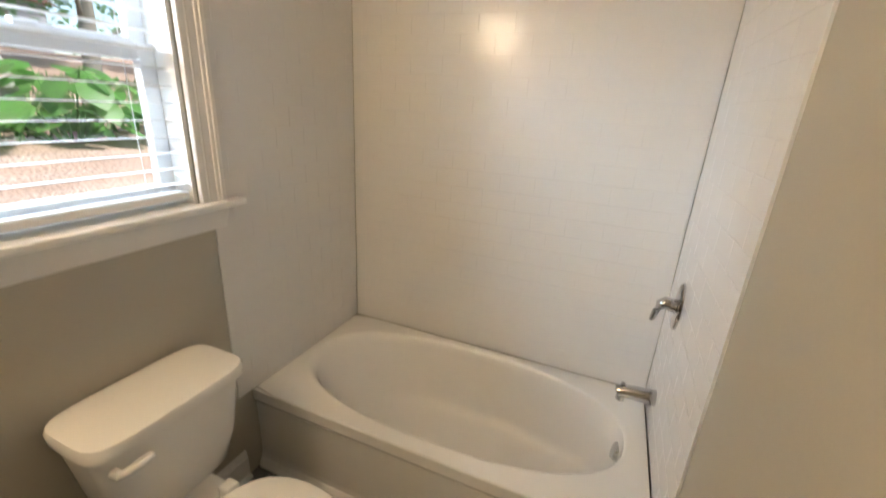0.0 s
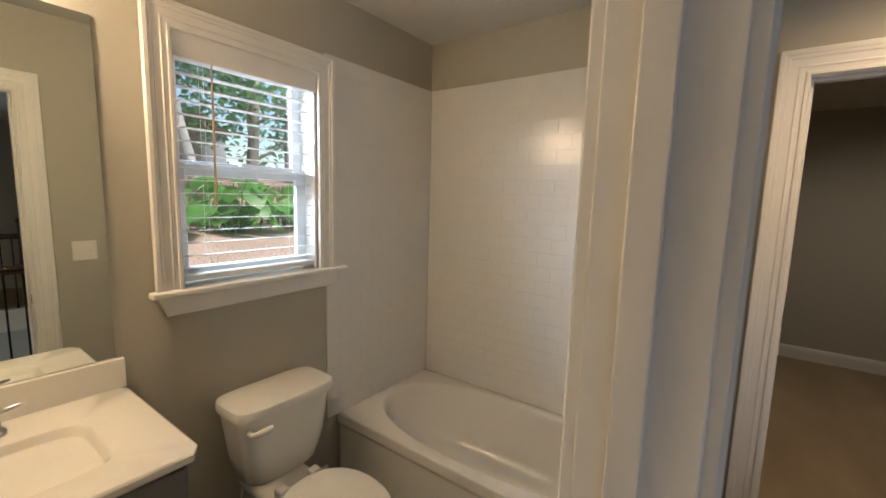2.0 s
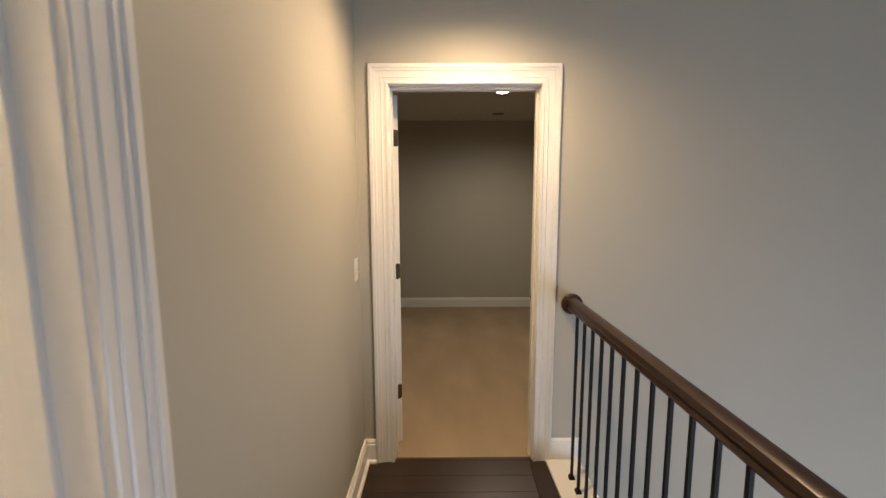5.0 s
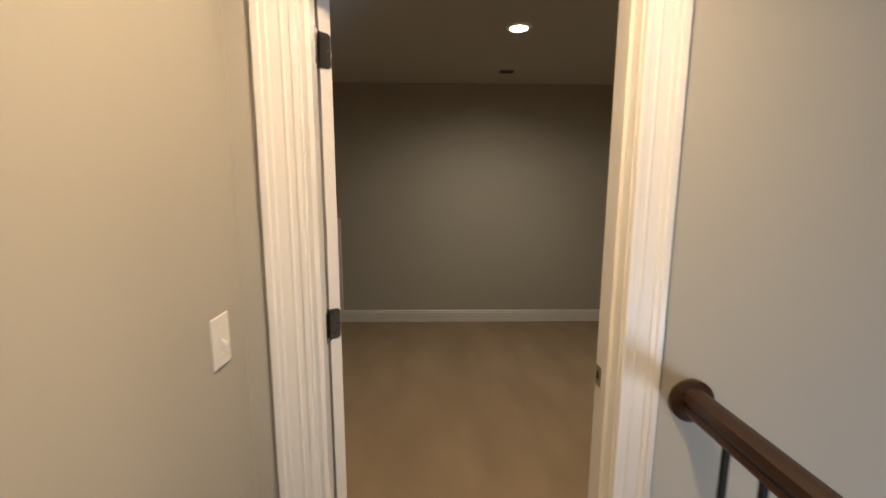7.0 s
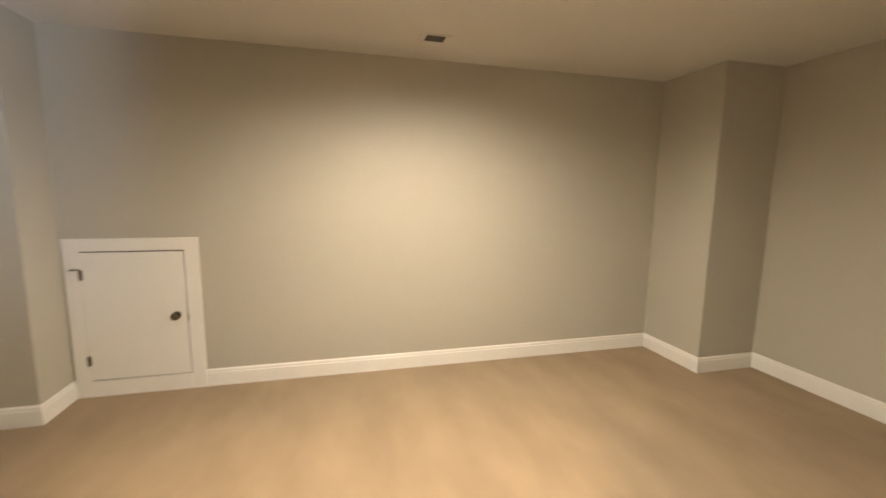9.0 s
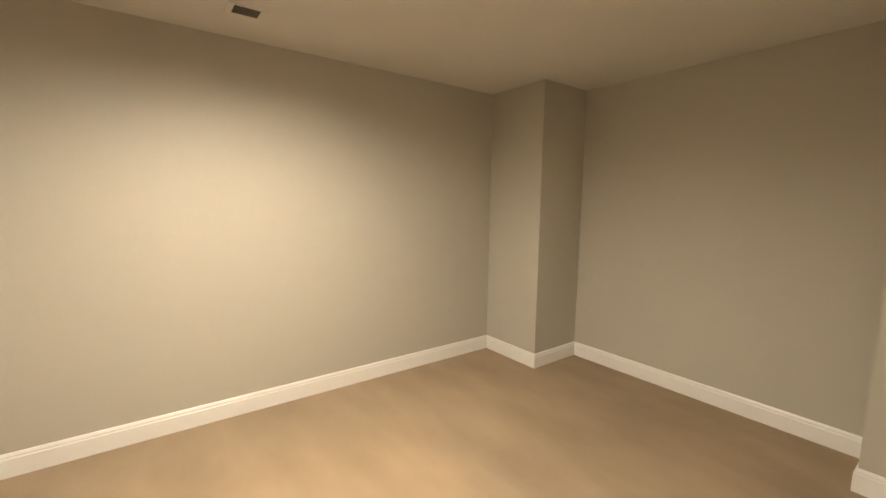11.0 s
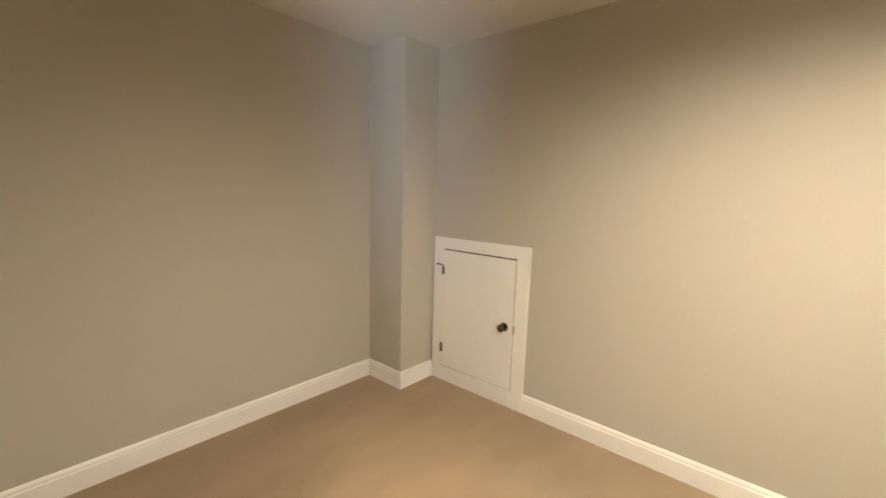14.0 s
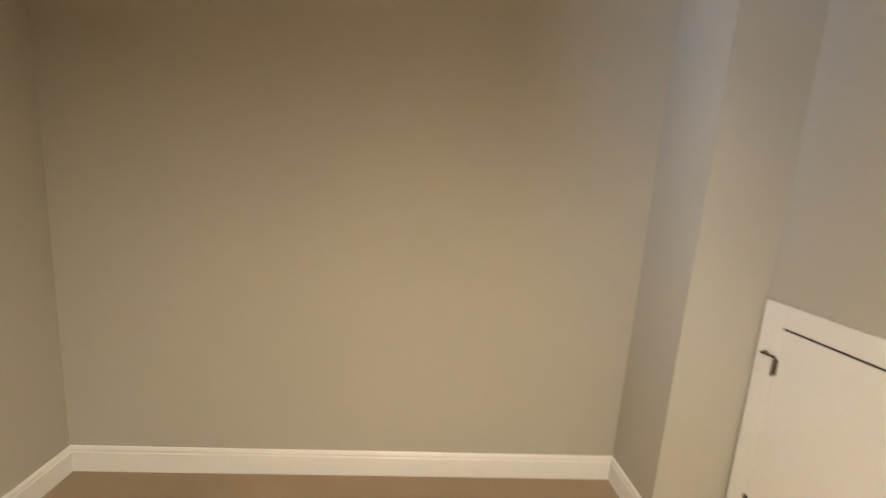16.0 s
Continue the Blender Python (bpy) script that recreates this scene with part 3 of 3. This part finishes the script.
    part("hose", tube(bmesh.new(), [(-1.56, -1.37, .17), (-1.562, -1.368, .22), (-1.566, -1.362, .28), (-1.570, -1.352, .34), (-1.570, -1.345, .385)], .004, 10), PLATE, s, "pale supply hose", smooth=True)


toilet()


def vanity():
    y0, y1, x1 = -2.44, -1.735, -1.09
    t = thing("vanity_cabinet", "grey painted vanity cabinet with shaker doors", "cabinet")
    part("body", boxes((XW + .002, y0, .10, x1, y1, .872), (XW + .002, y0 + .01, -.004, x1 - .07, y1 - .01, .10)), CABINET, t)
    part("drawer_front", boxes((x1 + .001, y0 + .008, .728, x1 + .019, y1 - .008, .866), r=.002), CABINET, t)
    ym = (y0 + y1) / 2
    for a, b, k in ((y0 + .008, ym - .002, -1), (ym + .002, y1 - .008, 1)):
        d = part("door", boxes((x1 + .001, a, .115, x1 + .012, b, .720)), CABINET, t)
        for bx in ((a, .115, a + .058, .720), (b - .058, .115, b, .720), (a + .058, .662, b - .058, .720), (a + .058, .115, b - .058, .173)):
            part("rail", boxes((x1 + .010, bx[0], bx[1], x1 + .020, bx[2], bx[3]), r=.0015), CABINET, d)
    # top with a moulded basin
    c = thing("countertop", "off-white cultured marble top with moulded sink", "countertop")
    cy0, cy1, cx0, cx1, z = -2.46, -1.702, XW + .002, -1.066, .900
    n = 64
    bx, by, ba, bb = -1.325, -2.075, .148, .225
    def rect(inset, zz):
        out = []
        for p in oval(0, 0, 0, 1, 1, n):
            m = max(abs(p[0]) / ((cx1 - cx0) / 2 - inset), abs(p[1]) / ((cy1 - cy0) / 2 - inset))
            out.append(((cx0 + cx1) / 2 + p[0] / m, (cy0 + cy1) / 2 + p[1] / m, zz))
        return out
    bm = bmesh.new()
    rings = [rect(.004, z - .026), rect(0, z - .022), rect(0, z - .005), rect(.005, z)]
    for f, dz, pw in ((1.03, .0005, 6), (1.0, -.001, 6), (.975, -.008, 6), (.93, -.03, 5), (.84, -.07, 4.2), (.70, -.105, 3.4), (.45, -.125, 2.6), (.15, -.132, 2)):
        rings.append(oval(bx, by, z + dz, ba * f, bb * f, n, pw))
    part("slab", loft(bm, rings, cap0=True), MARBLE, c, smooth=True)
    part("backsplash", boxes((XW + .002, cy0, z - .002, XW + .022, cy1, 1.0), r=.003), MARBLE, c)
    part("drain", tube(bmesh.new(), [(bx, by, z - .132), (bx, by, z - .128)], .022, 20), CHROME, c, "chrome drain")
    f = thing("sink_faucet", "chrome two-handle sink faucet", "faucet")
    fx, fy = -1.545, -2.075
    part("base", loft(bmesh.new(), [oval(fx, fy, z, .026, .080, 32, 3), oval(fx, fy, z + .012, .026, .080, 32, 3), oval(fx, fy, z + .020, .020, .074, 32, 3)]), CHROME, f, smooth=True)
    part("spout", tube(bmesh.new(), [(fx, fy, z + .015), (fx, fy, z + .045), (fx + .02, fy, z + .065), (fx + .06, fy, z + .068), (fx + .10, fy, z + .052), (fx + .112, fy, z + .044)], [.022, .019, .018, .016, .013, .011], 16), CHROME, f, smooth=True)
    for s in (-1, 1):
        h = part("handle", tube(bmesh.new(), [(fx, fy + s * .052, z + .015), (fx, fy + s * .052, z + .032), (fx, fy + s * .052, z + .045), (fx, fy + s * .052, z + .062)], [.022, .018, .014, .013], 16), CHROME, f, smooth=True)
        part("lever", tube(bmesh.new(), [(fx, fy + s * .05, z + .060), (fx + .008, fy + s * .075, z + .068), (fx + .012, fy + s * .105, z + .074), (fx + .013, fy + s * .118, z + .075)], [.010, .007, .006, .003], 10), CHROME, h, smooth=True)
    m = thing("mirror", "frameless wall mirror resting on the backsplash", "mirror")
    part("glass", boxes((XW + .002, -2.44, 1.003, XW + .007, -1.722, 2.085), r=.001), MIRROR, m)
    for y in (-2.25, -1.9):
        part("clip", boxes((XW + .001, y - .012, 2.075, XW + .010, y + .012, 2.095), r=.002), PLATE, m)
    v = thing("vanity_light", "nickel bar light with lit white shades", "lamp")
    part("backplate", boxes((XW + .001, -2.32, 2.15, XW + .025, -1.88, 2.21), r=.006), NICKEL, v)
    for y in (-2.25, -2.10, -1.95):
        s = part("shade", tube(bmesh.new(), [(-1.56, y, 2.22), (-1.56, y, 2.21), (-1.56, y, 2.15), (-1.56, y, 2.13)], [.02, .034, .045, .046], 20), BULB, v, smooth=True)
        part("arm", tube(bmesh.new(), [(XW + .02, y, 2.18), (-1.60, y, 2.19), (-1.56, y, 2.225)], .008, 10), NICKEL, v)


vanity()


# ---- plates ----
def wall_plate(name, label, m, gangs, kind):
    """A plate in the local xz plane, facing -y."""
    t = thing(name, label, "switch" if kind != "outlet" else "outlet", m)
    w = .07 + (gangs - 1) * .046
    part("plate", boxes((-w / 2, -.006, -.0575, w / 2, 0, .0575), r=.003), PLATE, t)
    for g in range(gangs):
        x = (g - (gangs - 1) / 2) * .046
        if kind == "switch":
            part("toggle_slot", boxes((x - .005, -.0068, -.012, x + .005, -.005, .012)), PLATE, t)
            b = bmesh.new()
            loft(b, [[(x - .004, -.006, -.007), (x + .004, -.006, -.007), (x + .004, -.006, .005), (x - .004, -.006, .005)], [(x - .003, -.018, -.012), (x + .003, -.018, -.012), (x + .003, -.018, -.005), (x - .003, -.018, -.005)]])
            part("toggle", b, PLATE, t)
            for dz in (-.030, .030):
                part("screw", tube(bmesh.new(), [(x, -.006, dz), (x, -.0072, dz)], .003, 10), PLATE, t)
        else:
            for dz in (-.02, .02):
                r = part("socket", boxes((x - .016, -.0078, dz - .014, x + .016, -.005, dz + .014), r=.003), PLATE, t)
                # slots are dark blocks on the face, their inner shade set as colour
                for dx in (-.006, .006):
                    part("slot", boxes((x + dx - .001, -.0082, dz - .002, x + dx + .001, -.0074, dz + .007)), DARK, r)
    return t


wall_plate("light_switch", "white single toggle light switch on the hall wall", pose(.0, -.118, 1.13, 0, 0, 90), 1, "switch")
wall_plate("light_switch", "white double switch plate on the bathroom wall", pose(XB, -1.445, 1.19, 0, 0, -90), 2, "switch")
wall_plate("wall_outlet", "white duplex outlet above the hall baseboard", pose(.0, -1.01, .40, 0, 0, 90), 1, "outlet")


# ---- hall: railing ----
def railing(x, y0, y1, label, wall_end):
    t = thing("stair_railing", label, "railing")
    zc = .925
    prof = [(-.026, -.030), (.026, -.030), (.030, -.022), (.024, -.010), (.031, .006), (.026, .024), (.012, .034), (-.012, .034), (-.026, .024), (-.031, .006), (-.024, -.010), (-.030, -.022)]
    part("handrail", loft(bmesh.new(), [[(x + .020 + a, y, zc + b) for a, b in prof] for y in (y0, y1)]), RAILWOOD, t, "dark stained wooden handrail", smooth=True)
    if wall_end:
        part("rosette", tube(bmesh.new(), [(x + .024, -.0005, zc - .008), (x + .024, -.016, zc - .008), (x + .024, -.022, zc - .008), (x + .024, -.026, zc - .008)], [.057, .057, .050, .040], 32), RAILWOOD, t, "round dark wooden wall rosette", smooth=True)
    k = 0
    y = -.176 if wall_end else y1 - .12
    while y > y0 + .05:
        b = part("baluster", boxes((x - .0065, y - .0065, .012, x + .0065, y + .0065, zc - .028), r=.001), IRON, t)
        sh = bmesh.new()
        q = [(-1, -1), (1, -1), (1, 1), (-1, 1)]
        loft(sh, [[(x + r * a, y + r * c, z) for a, c in q] for z, r in ((.012, .014), (.022, .014), (.034, .009))])
        part("shoe", sh, IRON, b, "black iron shoe")
        y -= .1055
    return t


railing(1.125, HY, -.018, "dark wooden handrail over black iron balusters", True)
far = railing(4.04, HY, -1.10, "dark railing across the stairwell with a newel post", False)
part("newel", boxes((3.98, -1.16, .012, 4.10, -1.04, 1.10), (3.965, -1.175, 1.10, 4.115, -1.025, 1.13), (3.98, -1.16, 1.13, 4.10, -1.04, 1.16), r=.006), RAILWOOD, far, "square dark wooden newel post")


# ---- carpet room: access door, lamp, vent ----
def access_door():
    t = thing("access_door", "small white painted access door with a nickel knob", "door")
    x0, x1, z1 = -1.333, -.507, 1.136
    y = YF
    part("casing", boxes((x0, y - .018, 0, x0 + .095, y, z1), r=.003), TRIM, t)
    part("casing", boxes((x1 - .095, y - .018, 0, x1, y, z1), r=.003), TRIM, t)
    part("casing", boxes((x0 + .095, y - .018, z1 - .088, x1 - .095, y, z1), r=.003), TRIM, t)
    part("casing", boxes((x0 + .095, y - .018, 0, x1 - .095, y, .120), r=.003), TRIM, t)
    # near-black sheet gives the gap's shade as colour
    part("gap", boxes((x0 + .094, y - .006, .119, x1 - .094, y - .001, z1 - .087)), DARK, t, "dark sheet painting the shade in the gap round the panel")
    part("panel", boxes((x0 + .097, y - .017, .127, x1 - .102, y - .006, z1 - .097), r=.002), TRIM, t)
    for z in (.885, .272):
        h = boxes((x0 + .083, y - .0205, z - .032, x0 + .108, y - .017, z + .032), r=.001)
        tube(h, [(x0 + .096, y - .024, z - .038), (x0 + .096, y - .024, z + .038)], .006, 10)
        part("hinge", h, AGED, t, "satin nickel hinge")
    stop = tube(bmesh.new(), [(x0 + .096, y - .024, .925), (x0 + .080, y - .034, .926), (x0 + .052, y - .040, .927)], .005, 8)
    tube(stop, [(x0 + .056, y - .046, .927), (x0 + .052, y - .030, .927), (x0 + .050, y - .020, .927)], [.006, .008, .008], 10)
    part("hinge_pin_stop", stop, AGED, t, "small hinge-pin door stop")
    kx, kz = -.674, .570
    k = bmesh.new()
    tube(k, [(kx, y - .017, kz), (kx, y - .023, kz), (kx, y - .026, kz), (kx, y - .045, kz), (kx, y - .052, kz), (kx, y - .068, kz), (kx, y - .076, kz)], [.030, .030, .012, .011, .022, .026, .014], 24)
    part("knob", k, AGED, t, "round satin nickel knob", smooth=True)
    part("latch_plate", boxes((x1 - .0985, y - .0195, kz - .035, x1 - .088, y - .0178, kz + .02), r=.0005), AGED, t)


access_door()


def downlight(x, y):
    t = thing("recessed_light", "lit recessed ceiling light with a white trim ring", "lamp", group="recessed ceiling lights")
    b = bmesh.new()
    rings = [[(x + r * math.cos(q), y + r * math.sin(q), z) for q in [2 * math.pi * k / 40 for k in range(40)]] for r, z in ((.056, H - .002), (.060, H - .010), (.078, H - .006), (.082, H - .0005))]
    part("trim_ring", loft(b, rings, False, False), TRIM, t, smooth=True)
    part("lens", tube(bmesh.new(), [(x, y, H - .001), (x, y, H - .004)], .056, 32), BULB, t)


# room, hall end, and an unseen one added over the hall fill
for p in ((1.03, 1.86), (.60, -.54), (.56, -3.8)):
    downlight(*p)


def vent(x, y):
    t = thing("ceiling_vent", "small ceiling air register with dark louvres", "vent")
    part("frame", boxes((x - .10, y - .075, H - .005, x + .10, y - .055, H - .0005), (x - .10, y + .055, H - .005, x + .10, y + .075, H - .0005), (x - .10, y - .055, H - .005, x - .065, y + .055, H - .0005), (x + .065, y - .055, H - .005, x + .10, y + .055, H - .0005), r=.001), CEIL, t)
    part("backing", boxes((x - .065, y - .055, H - .002, x + .065, y + .055, H - .0006)), VENTM, t)
    for k in range(7):
        yy = y - .050 + k * .015
        part("slat", boxes((x - .065, yy, H - .006, x + .065, yy + .005, H - .002)), VENTM, t)


vent(1.13, 2.89)


# ---- outside ----
def ground_z(x, y):
    d = max(0.0, -2.0 - x)
    return .35 + min(d, 9) * .13 + .12 * noise.noise((x * .25, y * .25, 0)) + .03 * noise.noise((x * 1.3, y * 1.3, 2)) + max(0, min(d, 20) - 9) * .12


bm = bmesh.new()
xs = [-1.81 - .35 * i for i in range(30)] + [-12.5 - 1.5 * i for i in range(12)] + [-40, -70, -150, -600]
ys = [-600, -150, -60] + [-30 + 1.0 * i for i in range(61)] + [60, 150, 600]
grid = [[bm.verts.new((x, y, ground_z(x, y))) for y in ys] for x in xs]
for i in range(len(xs) - 1):
    for j in range(len(ys) - 1):
        bm.faces.new((grid[i][j], grid[i][j + 1], grid[i + 1][j + 1], grid[i + 1][j]))
structure("ground", bm, SOIL, "brown pine-straw covered bank outside", "ground")

rng = random.Random(7)


def leaf_cloud(centres, count, size, r, flat=0.75):
    """Many small folded leaves scattered round centres."""
    verts, faces = [], []
    for _ in range(count):
        c = Vector(rng.choice(centres))
        d = Vector((rng.gauss(0, 1), rng.gauss(0, 1), rng.gauss(0, flat)))
        p = c + d.normalized() * r * rng.random() ** .5
        s = size * rng.uniform(.6, 1.3)
        e = Euler((rng.uniform(-.9, .9), rng.uniform(-.9, .9), rng.uniform(0, 6.28))).to_matrix()
        k = len(verts)
        for q in ((0, -1, 0), (.55, 0, .16), (0, 1, 0), (-.55, 0, .16)):
            verts.append(p + e @ (Vector(q) * s))
        faces += [(k, k + 1, k + 2), (k, k + 2, k + 3)]
    return verts, faces


def mesh_part(name, verts, faces, mat, parent, label=""):
    me = bpy.data.meshes.new(name)
    me.from_pydata(verts, [], faces)
    me.materials.append(mat)
    ob = new(name, me)
    ob.parent = parent
    if label:
        ob["label"] = label
    return ob


def tree(x, y, h, r, lean, bark, leafsize, count, low, label):
    z = ground_z(x, y)
    t = thing("tree", label, "tree", pose(x, y, z - .1), group="trees behind the house")
    b = bmesh.new()
    pts = [(.1 * math.sin(5 * f + x), lean * h * f + .12 * math.cos(4 * f + y), h * f) for f in (0, .03, .15, .3, .5, .7, .9)]
    tube(b, pts, [r * 1.5, r * 1.15, r, r * .85, r * .65, r * .4, r * .1], 12)
    part("trunk", b, bark, t, smooth=True)
    centres = []
    for k in range(16):
        f = low + (.95 - low) * k / 15
        q = rng.uniform(0, 6.28)
        ln = h * .30 * (1.15 - f) + .7
        base = Vector((0, lean * h * f, h * f))
        tip = base + Vector((math.cos(q) * ln, math.sin(q) * ln, ln * rng.uniform(-.1, .45)))
        mid = base.lerp(tip, .5) + Vector((0, 0, .12 * ln))
        part("limb", tube(bmesh.new(), [base, mid, tip], [r * .32 * (1.1 - f), r * .2 * (1.1 - f), .008], 6), bark, t)
        centres += [tip, mid, base.lerp(tip, .8) + Vector((0, 0, -.3))]
    v, f = leaf_cloud(centres, count, leafsize, 1.0)
    mesh_part("crown", v, f, LEAF, t)


tree(-7.0, .95, 9, .085, -.20, BARK, .09, 3500, .40, "pale-barked tree with a leaning trunk and green leaves")
tree(-10.5, 1.2, 8, .13, .02, BARK_DARK, .11, 5000, .12, "grey-barked tree with dense green leaves")
tree(-11.5, 4.2, 9, .15, .03, BARK_DARK, .11, 5000, .10, "grey-barked leafy tree at the edge of the wood")
tree(-12.0, -2.5, 9, .14, 0, BARK_DARK, .11, 5000, .12, "slender grey-barked leafy tree")
tree(-14.5, 7.5, 11, .18, .02, BARK_DARK, .13, 6000, .08, "tall grey-barked tree with a full crown")
tree(-15.5, 2.2, 11, .2, -.02, BARK_DARK, .13, 6000, .08, "tall tree with a broad green crown")
tree(-16, -6, 11, .18, .01, BARK_DARK, .13, 6000, .08, "tall leafy tree on the bank")

wood = []
for k in range(60):
    wood.append((-27 - rng.random() * 8, -26 + k * 1.1, 2 + rng.random() * 9))
v, f = leaf_cloud(wood, 9000, .30, 2.8, 1.0)
me = bpy.data.meshes.new("far_woods")
me.from_pydata(v, [], f)
me.materials.append(LEAF)
tagged(new("far_woods", me), "dense green woods behind the yard", "woods", kind="stuff")


def broad_plant(x, y, n, size, label):
    z = ground_z(x, y)
    t = thing("shrub", label, "shrub", pose(x, y, z - .03), group="broad-leaved shrubs on the bank")
    for k in range(n):
        q = rng.uniform(0, 6.28)
        rad, h = rng.uniform(.05, .75) * size, rng.uniform(.25, 1.0) * size
        p = Vector((rad * math.cos(q), rad * math.sin(q) * 1.4, h))
        if k % 3 == 0:
            part("stem", tube(bmesh.new(), [(p.x * .2, p.y * .2, 0), (p.x * .6, p.y * .6, p.z * .6), p], [.012, .009, .005], 6), BIGLEAF, t)
        s = size * rng.uniform(.16, .30)
        e = Euler((rng.uniform(-.5, .5), rng.uniform(.1, .8), q)).to_matrix()
        out = [(0, 0, 0), (.25, .55, .03), (.75, .72, 0), (1.25, .5, -.06), (1.7, 0, -.2), (1.25, -.5, -.06), (.75, -.72, 0), (.25, -.55, .03)]
        mid = (.8, 0, .10)
        b = bmesh.new()
        vs = [b.verts.new(p + e @ (Vector(o) * s)) for o in out]
        c = b.verts.new(p + e @ (Vector(mid) * s))
        for i in range(8):
            b.faces.new((vs[i], vs[(i + 1) % 8], c))
        part("leaf", b, BIGLEAF, t, smooth=True)


broad_plant(-6.2, 1.0, 70, .85, "large broad-leaved green shrub on the bank")
broad_plant(-6.5, 2.3, 50, .8, "broad-leaved shrub with bright leaves")
broad_plant(-6.6, -.5, 50, .75, "low broad-leaved shrub on the bank")
broad_plant(-3.6, -.75, 10, .26, "small green seedling on bare soil")
g_v, g_f = [], []
for _ in range(5000):
    x, y = rng.uniform(-12, -6.3), rng.uniform(-5, 9)
    z, k, a, hh = ground_z(x, y), len(g_v), rng.uniform(0, 6.28), rng.uniform(.08, .28)
    dx, dy = .02 * math.cos(a), .02 * math.sin(a)
    g_v += [(x - dx, y - dy, z - .02), (x + dx, y + dy, z - .02), (x + 3 * dy, y - 3 * dx, z + hh)]
    g_f.append((k, k + 1, k + 2))
me = bpy.data.meshes.new("grass")
me.from_pydata(g_v, [], g_f)
me.materials.append(GRASS)
tagged(new("grass", me), "patchy green grass and weeds on the bank", "grass", kind="stuff")

shed = thing("house", "grey sided outbuilding with a red-brown roof among trees", "house")
sx, sy = -23.0, 6.6
sz = ground_z(sx, sy)
part("wall", boxes((sx - 2, sy - 1.6, sz - .2, sx + 2, sy + 1.6, sz + 1.6)), SIDING, shed)
rb = bmesh.new()
loft(rb, [[(sx + 2.3, sy + d, sz + z) for d, z in ((-1.9, 1.55), (1.9, 1.55), (0, 2.5))], [(sx - 2.3, sy + d, sz + z) for d, z in ((-1.9, 1.55), (1.9, 1.55), (0, 2.5))]])
part("roof", rb, ROOF, shed)
part("door", boxes((sx + 2, sy - .5, sz - .2, sx + 2.04, sy + .5, sz + 1.4), r=.01), BARK_DARK, shed)


# ---- pieces: surround tiles, floor tiles, planks ----
def surround(label, axis, a0, a1, face, n, z0=.398, z1=2.222):
    """One embossed panel of the tub surround: backing sheet and raised tiles. axis: the wall's run, n: out of the wall."""
    other = 1 - axis
    def corners(u0, u1, za, zb, d0, d1):
        lo, hi = [0, 0, za], [0, 0, zb]
        lo[axis], hi[axis], lo[other], hi[other] = u0, u1, face + n * d0, face + n * d1
        return (*lo, *hi)
    t = tagged(obj("surround_panel", boxes(corners(a0, a1, z0, z1, 0, .006)), SURROUND), label, "wall panel")
    w, h, g = .1524, .0785, .0018
    row = 0
    made = {}
    z = z1
    while z - h > z0 - .02:
        u = a0 - (w / 2 if row % 2 else 0)
        while u < a1 - .001:
            c0, c1 = max(u, a0), min(u + w, a1)
            if c1 - c0 > .02:
                key = round(c1 - c0, 3)
                if key not in made:
                    lw = (c1 - c0) / 2 - g / 2
                    lh = h / 2 - g / 2
                    b = bmesh.new()
                    rings = []
                    for q, d in ((0, 0), (0, .0005), (.0011, .0011)):
                        ring = []
                        for sa, sb in ((-1, -1), (1, -1), (1, 1), (-1, 1)):
                            p = [0, 0, sb * (lh - q)]
                            p[axis], p[other] = sa * (lw - q), n * d
                            ring.append(tuple(p))
                        rings.append(ring)
                    loft(b, rings, False, True)
                    bmesh.ops.recalc_face_normals(b, faces=b.faces)
                    if sum((f.normal[other] * n for f in b.faces)) < 0:
                        bmesh.ops.reverse_faces(b, faces=b.faces)
                    made[key] = bpy.data.meshes.new("tile")
                    b.to_mesh(made[key])
                    b.free()
                    made[key].materials.append(SURROUND)
                ob = new("tile", made[key])
                loc = [0, 0, z - h / 2]
                loc[axis], loc[other] = (c0 + c1) / 2, face + n * .0062
                ob.location, ob.parent = loc, t
            u += w
        z -= h
        row += 1
    return t


surround("glossy white embossed subway-tile panel behind the tub", 0, XW + .008, XB - .008, YB, -1)
surround("glossy white embossed tub panel beside the window", 1, -.857, YB - .008, XW, 1)
surround("glossy white embossed tub panel with the shower fittings", 1, -.82, YB - .008, XB, -1)

tw, tl = .287, .605
col = 0
x = -1.0 - 3 * tw
while x < XB + .1:
    off = (0, .20, .40)[col % 3]
    y = -1.02 + off - 4 * tl
    while y < -.78:
        c = (max(x, XW), max(y, YN), min(x + tw, XB + .1), min(y + tl, -.78))
        if c[2] - c[0] > .02 and c[3] - c[1] > .02:
            part("tile", boxes((c[0] + .0025, c[1] + .0025, -.010, c[2] - .0025, c[3] - .0025, -.0022), r=.001), TILE, bath_floor)
        y += tl
    x += tw
    col += 1

pw = .127
y, k = .021, 0
while y > HY:
    y0p = y - pw
    cuts = [0.004, .93] if k % 2 else [.004, rng.uniform(.25, .7), .93]
    if y > 0:
        cuts = [DX0 + .001, DX1 - .001]
        y0p = -.002
    for a, b in zip(cuts, cuts[1:]):
        part("plank", boxes((a + .0008, max(y0p, HY) + .0008, -.012, b - .0004, y - .0004, 0), r=.0008), OAK, hall_floor)
    y = y0p
    k += 1
for a, b in ((-.003, -1.6), (-1.6, -3.2), (-3.2, HY)):
    part("plank", boxes((.9312, b + .0008, -.012, SX - .001, a - .0008, .001), r=.0015), OAK, hall_floor)
part("plank", boxes((XB + .102, BY0 + .001, -.012, .003, BY1 - .001, .001), r=.003), OAK, hall_floor)
